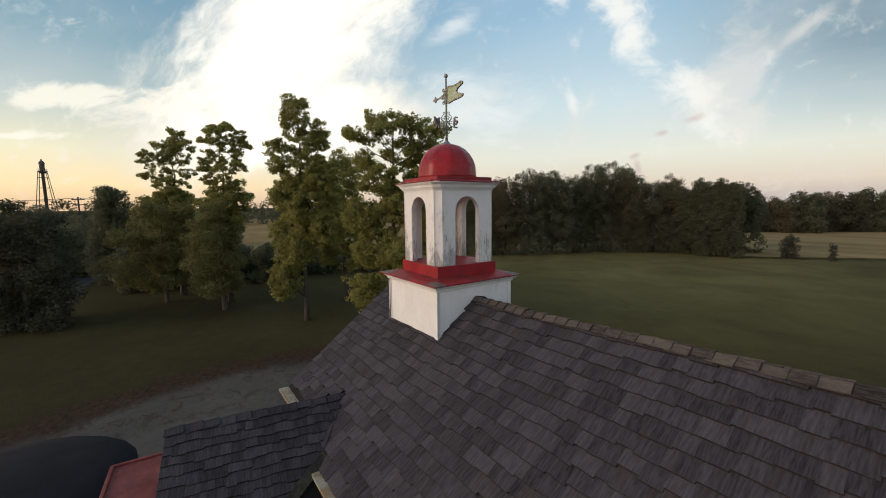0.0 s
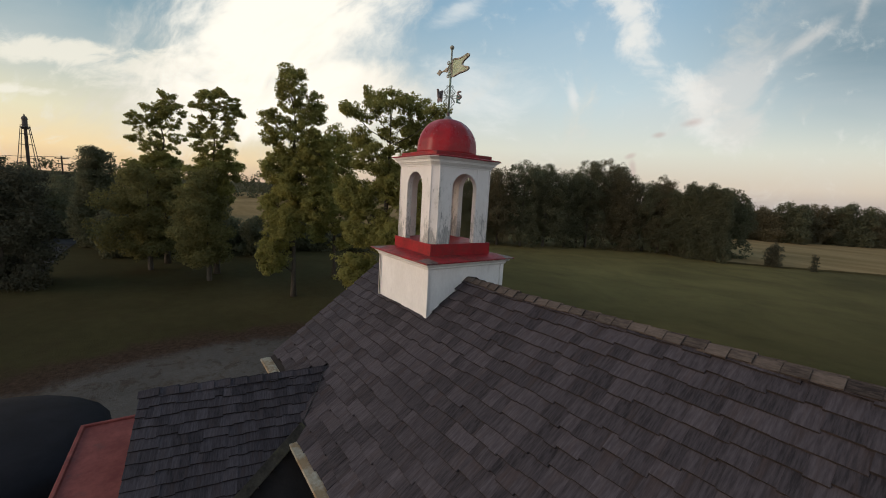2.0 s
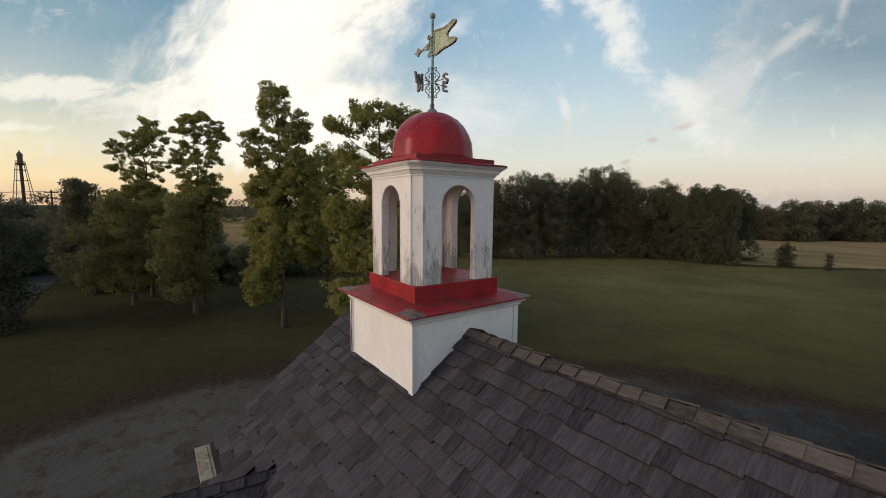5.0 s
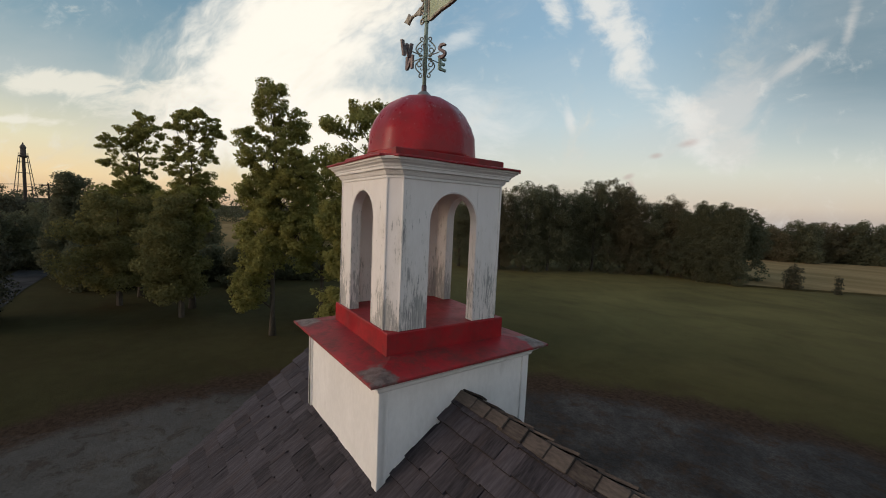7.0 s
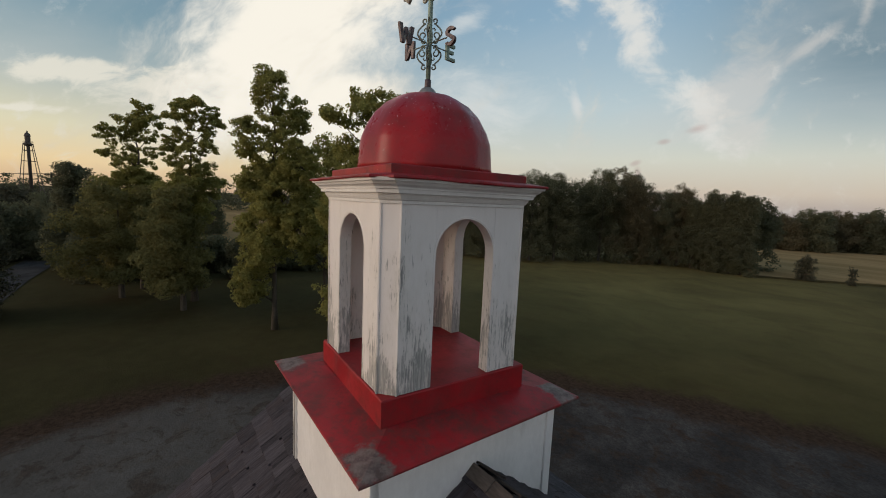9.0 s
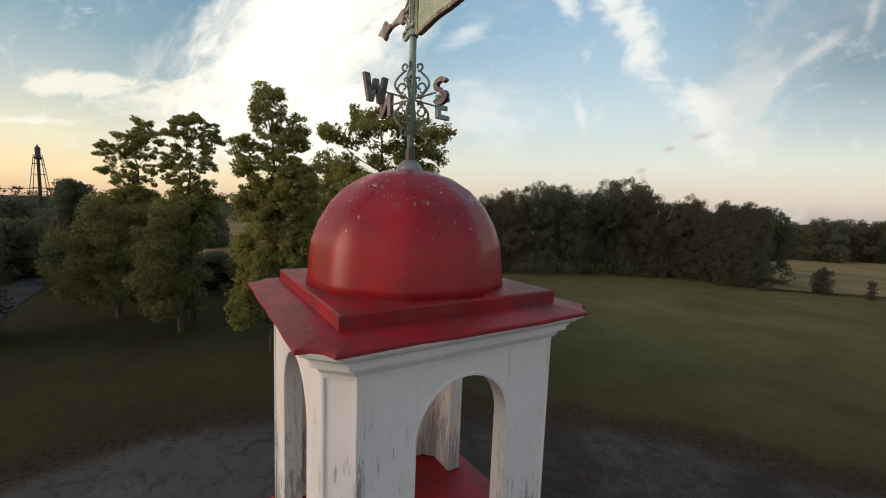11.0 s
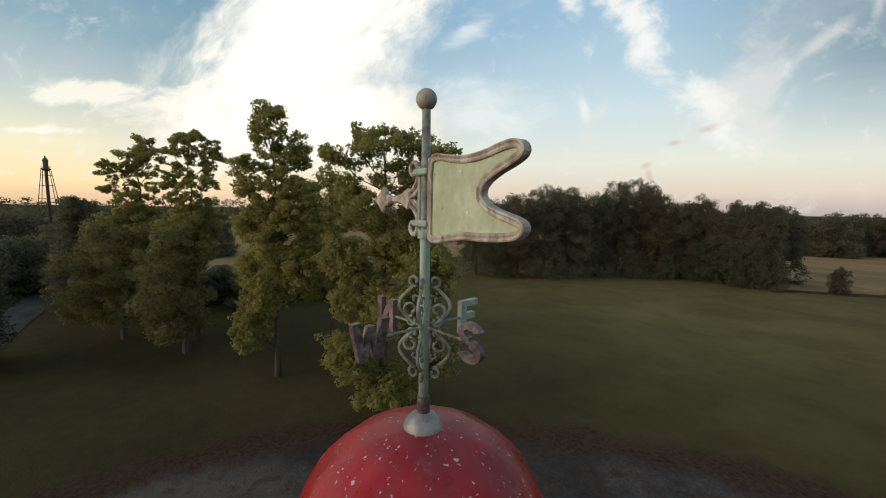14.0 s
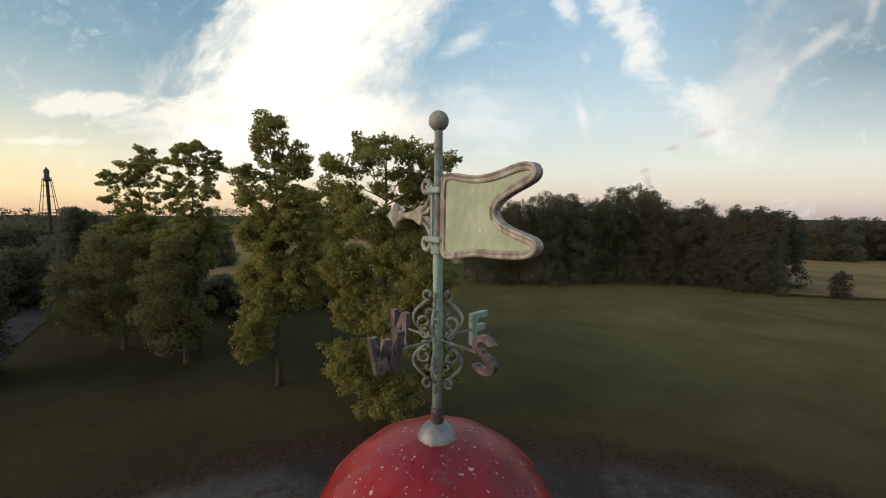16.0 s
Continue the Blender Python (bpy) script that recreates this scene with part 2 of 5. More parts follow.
def ground_cover(name, yard):
    """Mown lawn; with yard, it wears to leaf-littered dirt and then to gravel as the sheet's "worn" value rises."""
    m = bpy.data.materials.new(name)
    m.use_nodes = True
    m.node_tree.nodes.clear()
    n = Net(m.node_tree)
    where = n.node("ShaderNodeTexCoord").outputs["Object"]
    broad = n.noise(where, 0.11, 5, 0.6)
    tufts = n.noise(where, 1.3, 6, 0.65)
    blades = n.noise(where, 11.0, 5, 0.65)
    fac = n.span(n.math("ADD", n.math("MULTIPLY", broad, 0.5), n.math("ADD", n.math("MULTIPLY", tufts, 0.3), n.math("MULTIPLY", blades, 0.2))), 0.34, 0.66)
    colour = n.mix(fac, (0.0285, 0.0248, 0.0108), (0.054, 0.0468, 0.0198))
    # light on the open middle of the lawn, painted in as a paler olive
    lit_lawn = n.span(n.vec("DISTANCE", where, (-23.0, 49.0, 0.0)), 48.0, 10.0)
    brighter = n.math("MULTIPLY", n.math("ADD", lit_lawn, 0.12), n.span(n.math("ADD", n.noise(where, 0.09, 6, 0.65, 0.5), n.math("MULTIPLY", blades, 0.25)), 0.0, 1.05))
    colour = n.mix(brighter, colour, (0.196, 0.160, 0.062))
    # thin brownish patches
    bald = n.span(n.math("ADD", n.math("MULTIPLY", n.noise(n.scaled(where, (1, 1.6, 1)), 0.32, 6, 0.68, 0.4), 0.8), n.math("MULTIPLY", blades, 0.2)), 0.48, 0.66, 0.0, 0.42)
    colour = n.mix(bald, colour, n.mix(brighter, (0.046, 0.033, 0.017), (0.135, 0.098, 0.044)))
    height = n.math("ADD", n.math("MULTIPLY", tufts, 0.6), blades)
    if yard:
        worn = n.node("ShaderNodeAttribute")
        worn.attribute_name = "worn"
        rag = n.math("ADD", n.math("MULTIPLY", n.math("SUBTRACT", n.noise(where, 0.45, 6, 0.65, 0.6), 0.5), 3.4), n.math("MULTIPLY", n.math("SUBTRACT", blades, 0.5), 1.0))
        depth = n.math("ADD", worn.outputs["Fac"], rag)
        litter = n.noise(where, 5.0, 6, 0.7, 0.4)
        dirt = n.mix(n.span(litter, 0.28, 0.74), (0.032, 0.021, 0.014), (0.080, 0.050, 0.033))
        stones = n.node("ShaderNodeTexVoronoi")
        n.put(stones.inputs["Vector"], where)
        stones.inputs["Scale"].default_value = 17.0
        shade = n.node("ShaderNodeSeparateColor")
        n.put(shade.inputs[0], stones.outputs["Color"])
        patchy = n.span(n.noise(where, 0.20, 6, 0.62, 0.6), 0.36, 0.66)
        lo = n.mix(patchy, (0.030, 0.0265, 0.0245), (0.055, 0.0485, 0.0440))
        hi = n.mix(patchy, (0.045, 0.0412, 0.0385), (0.110, 0.0995, 0.0900))
        gravel = n.mix(n.span(n.math("ADD", n.math("MULTIPLY", shade.outputs[0], 0.3), n.math("MULTIPLY", n.noise(where, 2.2, 5, 0.65), 0.8)), 0.2, 0.9), lo, hi)
        gravel = n.mix(n.span(n.noise(where, 0.8, 6, 0.7, 0.5), 0.53, 0.66, 0.0, 0.75), gravel, dirt)
        # the drive beside the gable is paler than the other gravel
        drive = n.span(n.math("ADD", n.vec("DISTANCE", where, (-12.5, -3.5, 0.0)), n.math("MULTIPLY", n.math("SUBTRACT", n.noise(where, 0.5, 5, 0.6), 0.5), 5.0)), 7.5, 3.0)
        gravel = n.mix(n.math("MULTIPLY", drive, 0.55), gravel, n.mix(n.noise(where, 3.0, 6, 0.7), (0.094, 0.083, 0.070), (0.20, 0.178, 0.152)))
        gravel = n.mix(n.span(n.noise(where, 1.1, 7, 0.72, 0.5), 0.50, 0.62, 0.0, 0.55), gravel, dirt)
        colour = n.mix(n.span(depth, -1.5, 0.0), colour, dirt)
        colour = n.mix(n.span(depth, 0.4, 2.0), colour, gravel)
        height = n.math("ADD", height, n.math("MULTIPLY", shade.outputs[1], 0.6))
    shader = n.node("ShaderNodeBsdfPrincipled")
    n.put(shader.inputs["Base Color"], colour)
    shader.inputs["Roughness"].default_value = 0.95
    shader.inputs["Specular IOR Level"].default_value = 0.03
    b = n.node("ShaderNodeBump")
    b.inputs["Strength"].default_value = 0.6
    b.inputs["Distance"].default_value = 0.05
    n.put(b.inputs["Height"], height)
    n.put(shader.inputs["Normal"], b.outputs[0])
    o = n.node("ShaderNodeOutputMaterial")
    m.node_tree.links.new(shader.outputs[0], o.inputs[0])
    return m


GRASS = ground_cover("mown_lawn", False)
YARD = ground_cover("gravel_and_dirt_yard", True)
ROUGH_GRASS = surface("rough_grass", (0.05, 0.038, 0.017), (0.12, 0.090, 0.040), 0.8, 0.95, 0.6, fine=12.0, distance=0.08, spec=0.0)
STUBBLE = surface("ripe_field", (0.225, 0.153, 0.072), (0.34, 0.238, 0.118), 0.05, 0.95, 0.3, stretch=(1, 4, 1), fine=2.0, distance=0.05, spec=0.0)
ASPHALT = surface("asphalt_road", (0.045, 0.043, 0.042), (0.085, 0.081, 0.078), 0.6, 0.9, 0.3, fine=30.0, spec=0.0)
SHAKE = surface("weathered_cedar_shake", (0.0092, 0.0081, 0.0096), (0.088, 0.0765, 0.0850), 7.0, 0.85, 0.7, stretch=(6, 0.7, 0.7), piece=0.46, fine=16.0, distance=0.007, stains=(0.052, 0.035, 0.030), stain_scale=0.9, stain_at=(0.52, 0.68), stain_amount=0.5)
RIDGE_SHAKE = surface("lichened_ridge_shake", (0.014, 0.0112, 0.0108), (0.135, 0.110, 0.092), 9.0, 0.9, 0.5, stretch=(1, 4, 4), piece=0.62, fine=18.0, distance=0.006, stains=(0.075, 0.062, 0.046), stain_scale=5.0, stain_amount=0.5)
DECK = surface("dark_roof_felt", (0.010, 0.009, 0.009), (0.020, 0.018, 0.018), 4.0, 0.9, 0.2)
WHITE = surface("white_house_paint", (0.74, 0.73, 0.70), (0.86, 0.85, 0.82), 2.2, 0.55, 0.15, stretch=(1, 1, 0.5), fine=25.0, distance=0.004, stains=(0.50, 0.48, 0.44), stain_scale=3.0, stain_at=(0.58, 0.8), stain_amount=0.45)
WALL = surface("brown_brick_wall", (0.06, 0.035, 0.025), (0.13, 0.08, 0.06), 5.0, 0.9, 0.3)
TARP = surface("dark_canvas", (0.0075, 0.007, 0.009), (0.014, 0.013, 0.017), 2.0, 0.98, 0.2)
CAP_GREY = surface("dull_zinc", (0.16, 0.16, 0.155), (0.33, 0.33, 0.32), 12.0, 0.5, 0.2, metal=0.4, fine=50.0, distance=0.003, stains=(0.20, 0.12, 0.09), stain_scale=10.0)
SCROLL = surface("dull_green_scroll_iron", (0.10, 0.105, 0.085), (0.30, 0.34, 0.28), 14.0, 0.6, 0.3, fine=60.0, distance=0.003, stains=(0.10, 0.065, 0.05), stain_scale=12.0, stain_at=(0.52, 0.66), stain_amount=0.8)
VERDIGRIS = surface("verdigris_copper", (0.17, 0.25, 0.20), (0.38, 0.49, 0.40), 8.0, 0.6, 0.25, fine=50.0, distance=0.003, stretch=(1, 1, 0.4), stains=(0.13, 0.09, 0.065), stain_scale=7.0, stain_at=(0.60, 0.72), stain_amount=0.8)
PANEL = surface("pale_green_copper_sheet", (0.31, 0.38, 0.235), (0.47, 0.54, 0.37), 5.0, 0.6, 0.15, fine=40.0, stretch=(1.2, 1.2, 0.9), distance=0.003, stains=(0.55, 0.56, 0.46), stain_scale=6.0, stain_at=(0.5, 0.75), stain_amount=0.6)
BRONZE = surface("rusty_bronze_rim", (0.125, 0.100, 0.072), (0.42, 0.375, 0.29), 14.0, 0.6, 0.35, stretch=(1, 1, 0.45), fine=60.0, distance=0.003, stains=(0.48, 0.48, 0.40), stain_scale=26.0, stain_at=(0.50, 0.62), stain_amount=0.8)
BALL = surface("weathered_grey_copper_ball", (0.17, 0.165, 0.125), (0.40, 0.395, 0.31), 9.0, 0.55, 0.25, stretch=(1, 1, 0.5), fine=45.0, distance=0.003, stains=(0.09, 0.06, 0.04), stain_scale=11.0, stain_at=(0.58, 0.70), stain_amount=0.8)
LETTER = surface("tarnished_letter_metal", (0.045, 0.028, 0.034), (0.20, 0.155, 0.15), 16.0, 0.5, 0.3, metal=0.3, fine=70.0, distance=0.003, stains=(0.33, 0.36, 0.31), stain_scale=12.0, stain_at=(0.55, 0.7), stain_amount=0.7)
BARK = surface("grey_bark", (0.055, 0.045, 0.034), (0.13, 0.110, 0.086), 5.0, 0.95, 0.6, stretch=(1, 1, 0.2), fine=30.0, distance=0.03)
MOSSY = surface("mossy_weathered_board", (0.020, 0.017, 0.014), (0.060, 0.052, 0.038), 6.0, 0.9, 0.4, fine=30.0, distance=0.004, stains=(0.085, 0.075, 0.040), stain_scale=5.0, stain_at=(0.5, 0.65), stain_amount=0.7)
LEAF = surface("olive_green_leaves", (0.225, 0.220, 0.075), (0.385, 0.365, 0.118), 0.5, 0.9, 0.0, piece=0.18, see=0.55, spec=0.05)
LEAF_LOW = surface("dull_green_leaves", (0.145, 0.140, 0.060), (0.255, 0.238, 0.094), 0.4, 0.9, 0.0, piece=0.18, see=0.5, spec=0.05)
LEAF_EVERGREEN = surface("blackish_evergreen_needles", (0.060, 0.060, 0.044), (0.110, 0.106, 0.068), 0.4, 0.9, 0.0, piece=0.3, see=0.3, spec=0.05)
LEAF_DARK = surface("dark_green_leaves", (0.112, 0.117, 0.075), (0.178, 0.180, 0.104), 0.3, 0.9, 0.0, piece=0.18, see=0.5, spec=0.05)
LEAF_AUTUMN = surface("russet_tinged_leaves", (0.128, 0.112, 0.071), (0.204, 0.176, 0.100), 0.3, 0.9, 0.0, piece=0.18, see=0.5, spec=0.05)
# distance haze is put into the tower's colour as a paler grey
TOWER_STEEL = surface("hazy_grey_steel", (0.08, 0.068, 0.062), (0.13, 0.112, 0.10), 4.0, 0.7, 0.1)
STEEL = surface("dark_painted_steel", (0.012, 0.012, 0.014), (0.03, 0.03, 0.032), 4.0, 0.6, 0.1)
POLE_WOOD = surface("weathered_pole_timber", (0.03, 0.025, 0.02), (0.07, 0.058, 0.045), 4.0, 0.9, 0.3, stretch=(1, 1, 0.1))


def flaking_paint():
    """White paint that has flaked off in fine upright slivers, most of all low down on the posts, to grey wood; hairline cracks higher up."""
    m = bpy.data.materials.new("flaking_white_paint")
    m.use_nodes = True
    m.node_tree.nodes.clear()
    n = Net(m.node_tree)
    where = n.node("ShaderNodeTexCoord").outputs["Object"]
    xyz = n.node("ShaderNodeSeparateXYZ")
    n.put(xyz.inputs[0], where)
    sliver = n.noise(n.scaled(where, (1, 1, 0.085)), 62.0, 6, 0.70, 0.5)
    hair = n.noise(n.scaled(where, (1, 1, 0.16)), 150.0, 4, 0.65, 0.3)
    area = n.noise(n.scaled(where, (1, 1, 0.42)), 5.2, 4, 0.62)
    low = n.math("MULTIPLY", n.math("SUBTRACT", 1.25, xyz.outputs[2], clamp=True), 0.27)
    score = n.math("ADD", n.math("ADD", n.math("MULTIPLY", sliver, 0.75), n.math("MULTIPLY", hair, 0.30)), n.math("ADD", n.math("MULTIPLY", area, 0.85), low))
    bare = n.span(score, 1.12, 1.22)
    crack = n.span(n.noise(n.scaled(where, (1, 1, 0.09)), 34.0, 3, 0.55, 0.2), 0.715, 0.76, 0.0, 0.6)
    grain = n.noise(n.scaled(where, (1, 1, 0.05)), 110.0, 5, 0.65)
    wood = n.mix(n.span(grain, 0.3, 0.7), (0.20, 0.21, 0.205), (0.50, 0.49, 0.45))
    tone = n.noise(n.scaled(where, (1, 1, 0.4)), 5.0, 5, 0.6)
    paint = n.mix(tone, (0.74, 0.71, 0.68), (0.88, 0.85, 0.82))
    worn = n.span(n.math("ADD", n.math("MULTIPLY", area, 0.85), n.math("ADD", low, n.math("MULTIPLY", hair, 0.25))), 0.55, 0.85, 0.0, 0.45)
    paint = n.mix(worn, paint, (0.56, 0.53, 0.46))
    colour = n.mix(n.math("MULTIPLY", bare, 0.9), paint, wood)
    shader = n.node("ShaderNodeBsdfPrincipled")
    n.put(shader.inputs["Base Color"], n.mix(crack, colour, (0.10, 0.085, 0.075)))
    n.put(shader.inputs["Roughness"], n.math("ADD", 0.5, n.math("MULTIPLY", bare, 0.35)))
    b = n.node("ShaderNodeBump")
    b.inputs["Strength"].default_value = 0.45
    b.inputs["Distance"].default_value = 0.003
    n.put(b.inputs["Height"], n.math("SUBTRACT", n.math("MULTIPLY", grain, 0.4), bare))
    n.put(shader.inputs["Normal"], b.outputs[0])
    o = n.node("ShaderNodeOutputMaterial")
    m.node_tree.links.new(shader.outputs[0], o.inputs[0])
    return m


def red_metal(name, fade, spots=0.0, gloss=0.35, grime=0.35, bare=False):
    """Red painted sheet metal, chalked in streaks. spots: how many pale droppings; bare: paint worn to grey metal at the four corners of the sheet."""
    m = bpy.data.materials.new(name)
    m.use_nodes = True
    m.node_tree.nodes.clear()
    n = Net(m.node_tree)
    where = n.node("ShaderNodeTexCoord").outputs["Object"]
    xyz = n.node("ShaderNodeSeparateXYZ")
    n.put(xyz.inputs[0], where)
    tone = n.noise(where, 3.0, 5, 0.6)
    red = n.mix(n.span(tone, 0.3, 0.7), (0.235, 0.0085, 0.0125), (0.375, 0.0135, 0.0190))
    run = n.noise(n.scaled(where, (1, 1, 0.14)), 13.0, 6, 0.62, 0.2)
    up = n.span(xyz.outputs[2], 1.80, 2.22) if spots else 0.5
    chalk = n.span(n.math("ADD", n.math("MULTIPLY", up, 0.26), run), 0.58, 0.86)
    colour = n.mix(n.math("MULTIPLY", chalk, fade), red, (0.24, 0.085, 0.088))
    dirt = n.span(n.math("ADD", n.math("MULTIPLY", n.noise(where, 4.0, 7, 0.7, 0.3), 0.7), n.math("MULTIPLY", n.noise(where, 26.0, 5, 0.7), 0.3)), 0.42, 0.66)
    colour = n.mix(n.math("MULTIPLY", dirt, grime), colour, (0.105, 0.042, 0.036))
    if bare:
        fold = n.vec("ABSOLUTE", n.vec("SUBTRACT", n.vec("ABSOLUTE", where), (0.775, 0.80, 0.0)))
        wide = n.node("ShaderNodeSeparateXYZ")
        n.put(wide.inputs[0], n.scaled(fold, (1 / 0.150, 1 / 0.105, 1)))
        reach = n.math("MAXIMUM", wide.outputs[0], wide.outputs[1])
        reach = n.math("ADD", reach, n.math("MULTIPLY", n.math("SUBTRACT", n.noise(where, 9.0, 6, 0.68, 0.4), 0.5), 1.7))
        metal = n.mix(n.span(n.noise(where, 16.0, 6, 0.7), 0.32, 0.68), (0.080, 0.066, 0.058), (0.215, 0.180, 0.158))
        colour = n.mix(n.span(reach, 1.10, 0.72, 0.0, 0.9), colour, metal)
    if spots:
        blur = n.node("ShaderNodeTexNoise")
        n.put(blur.inputs["Vector"], where)
        blur.inputs["Scale"].default_value = 34.0
        blur.inputs["Detail"].default_value = 5.0
        bent_at = n.vec("ADD", n.scaled(where, (1, 1, 0.42)), n.scaled(blur.outputs["Color"], (0.045, 0.045, 0.03)))
        crown = n.span(xyz.outputs[2], 1.80, 2.18, 0.0, 1.0)
        for scale, rare, most in ((38.0, 0.86, 0.31), (70.0, 0.81, 0.32)):
            cell = n.node("ShaderNodeTexVoronoi")
            n.put(cell.inputs["Vector"], bent_at)
            cell.inputs["Scale"].default_value = scale
            size = n.node("ShaderNodeSeparateColor")
            n.put(size.inputs[0], cell.outputs["Color"])
            limit = n.span(n.math("ADD", size.outputs[0], n.math("MULTIPLY", crown, 0.20 * spots)), rare, 1.16, 0.0, most)
            mark = n.span(cell.outputs["Distance"], limit, n.math("MULTIPLY", limit, 0.6))
            colour = n.mix(n.math("MULTIPLY", mark, 0.8), colour, (0.55, 0.47, 0.45))
        # grey blotches where the paint has gone thin near the crown
        thin = n.span(n.math("ADD", n.noise(where, 8.0, 5, 0.65, 0.6), n.math("MULTIPLY", crown, 0.09)), 0.66, 0.76, 0.0, 0.55)
        colour = n.mix(thin, colour, (0.20, 0.085, 0.095))
    shader = n.node("ShaderNodeBsdfPrincipled")
    n.put(shader.inputs["Base Color"], colour)
    n.put(shader.inputs["Roughness"], n.math("ADD", gloss, n.math("ADD", n.math("MULTIPLY", chalk, 0.12), n.math("MULTIPLY", dirt, 0.12))))
    shader.inputs["Specular IOR Level"].default_value = 0.28
    b = n.node("ShaderNodeBump")
    b.inputs["Strength"].default_value = 0.14
    b.inputs["Distance"].default_value = 0.012
    n.put(b.inputs["Height"], n.math("ADD", tone, n.math("MULTIPLY", run, 0.3)))
    n.put(shader.inputs["Normal"], b.outputs[0])
    o = n.node("ShaderNodeOutputMaterial")
    m.node_tree.links.new(shader.outputs[0], o.inputs[0])
    return m


FADED_RED = surface("faded_red_sheet", (0.16, 0.035, 0.03), (0.26, 0.075, 0.06), 3.0, 0.75, 0.15, fine=20.0, stains=(0.12, 0.05, 0.045), stain_scale=2.5)
# shadow line under each course, painted onto the butt ends of the shakes
BUTT_SHADOW = surface("shadow_dark_butt", (0.016, 0.013, 0.013), (0.045, 0.036, 0.034), 12.0, 0.95, 0.3)
PEELING = flaking_paint()
RED = red_metal("red_painted_sheet_metal", 0.15, 0.0, 0.45, 0.45)
RED_SKIRT = red_metal("worn_red_skirt_sheet", 0.25, 0.0, 0.48, 0.85, True)
RED_EAVE = red_metal("scuffed_red_sheet", 0.30, 0.35, 0.42, 0.65)
RED_DOME = red_metal("weathered_red_dome_paint", 0.24, 1.0, 0.26, 0.3)



# ------------------------------------------------------------------ builders
def part(name, bm, material, parent=None, label="", smooth=False):
    """Links a bmesh as one mesh object, under a thing or a part."""
    mesh = bpy.data.meshes.new(name)
    bm.to_mesh(mesh)
    bm.free()
    mesh.materials.append(material)
    if smooth:
        mesh.polygons.foreach_set("use_smooth", [True] * len(mesh.polygons))
    ob = new(name, mesh)
    ob.parent = parent
    if label:
        tagged(ob, label)
    return ob


def raw(name, verts, faces, material, parent=None, label="", smooth=False):
    mesh = bpy.data.meshes.new(name)
    mesh.from_pydata(verts, [], faces)
    mesh.materials.append(material)
    if smooth:
        mesh.polygons.foreach_set("use_smooth", [True] * len(mesh.polygons))
    ob = new(name, mesh)
    ob.parent = parent
    if label:
        tagged(ob, label)
    return ob


def thing(name, label, category, at=(0, 0, 0), group=""):
    ob = new(name)
    ob.location = at
    ob.empty_display_size = 0.2
    return tagged(ob, label, category, group)


def box(bm, lo, hi, m=None):
    lo, hi = Vector(lo), Vector(hi)
    mat = Matrix.Translation((lo + hi) / 2) @ Matrix.Diagonal((*(hi - lo), 1))
    return bmesh.ops.create_cube(bm, size=1.0, matrix=(m @ mat) if m else mat)["verts"]


def boxed(lo, hi, bevel=0.0, m=None):
    bm = bmesh.new()
    box(bm, lo, hi, m)
    if bevel:
        bmesh.ops.bevel(bm, geom=bm.edges[:], offset=bevel, segments=1, affect="EDGES")
    return bm


def outline(half, cut=0.0):
    """A square ring of half width, with its corners cut."""
    if cut <= 0:
        return [(half, -half), (half, half), (-half, half), (-half, -half)]
    a = half - cut
    return [(half, -a), (half, a), (a, half), (-a, half), (-half, a), (-half, -a), (-a, -half), (a, -half)]


def lofted(rings, cap=(True, True)):
    """Joins equal rings (x, y, z) one above the other."""
    bm = bmesh.new()
    loops = [[bm.verts.new(p) for p in ring] for ring in rings]
    n = len(loops[0])
    for a, b in zip(loops, loops[1:]):
        for i in range(n):
            bm.faces.new((a[i], a[(i + 1) % n], b[(i + 1) % n], b[i]))
    if cap[0]:
        bm.faces.new(loops[0][::-1])
    if cap[1]:
        bm.faces.new(loops[-1])
    return bm


def moulded(profile, cut):
    """A moulding round a square: profile of (half width, height), corners cut by cut metres."""
    return lofted([[(x, y, z) for x, y in outline(h, cut)] for h, z in profile])


def lathe(profile, n=24, turn=0.0):
    return lofted([[(r * math.cos(turn + 2 * math.pi * i / n), r * math.sin(turn + 2 * math.pi * i / n), z) for i in range(n)] for r, z in profile])


def slab(points, thick, m):
    """A plate with the outline points (a, b), thick metres deep, placed by m."""
    bm = bmesh.new()
    n = len(points)
    front = [bm.verts.new(m @ Vector((a, b, thick / 2))) for a, b in points]
    rear = [bm.verts.new(m @ Vector((a, b, -thick / 2))) for a, b in points]
    bm.faces.new(front)
    bm.faces.new(rear[::-1])
    for i in range(n):
        bm.faces.new((front[i], rear[i], rear[(i + 1) % n], front[(i + 1) % n]))
    bmesh.ops.recalc_face_normals(bm, faces=bm.faces[:])
    return bm


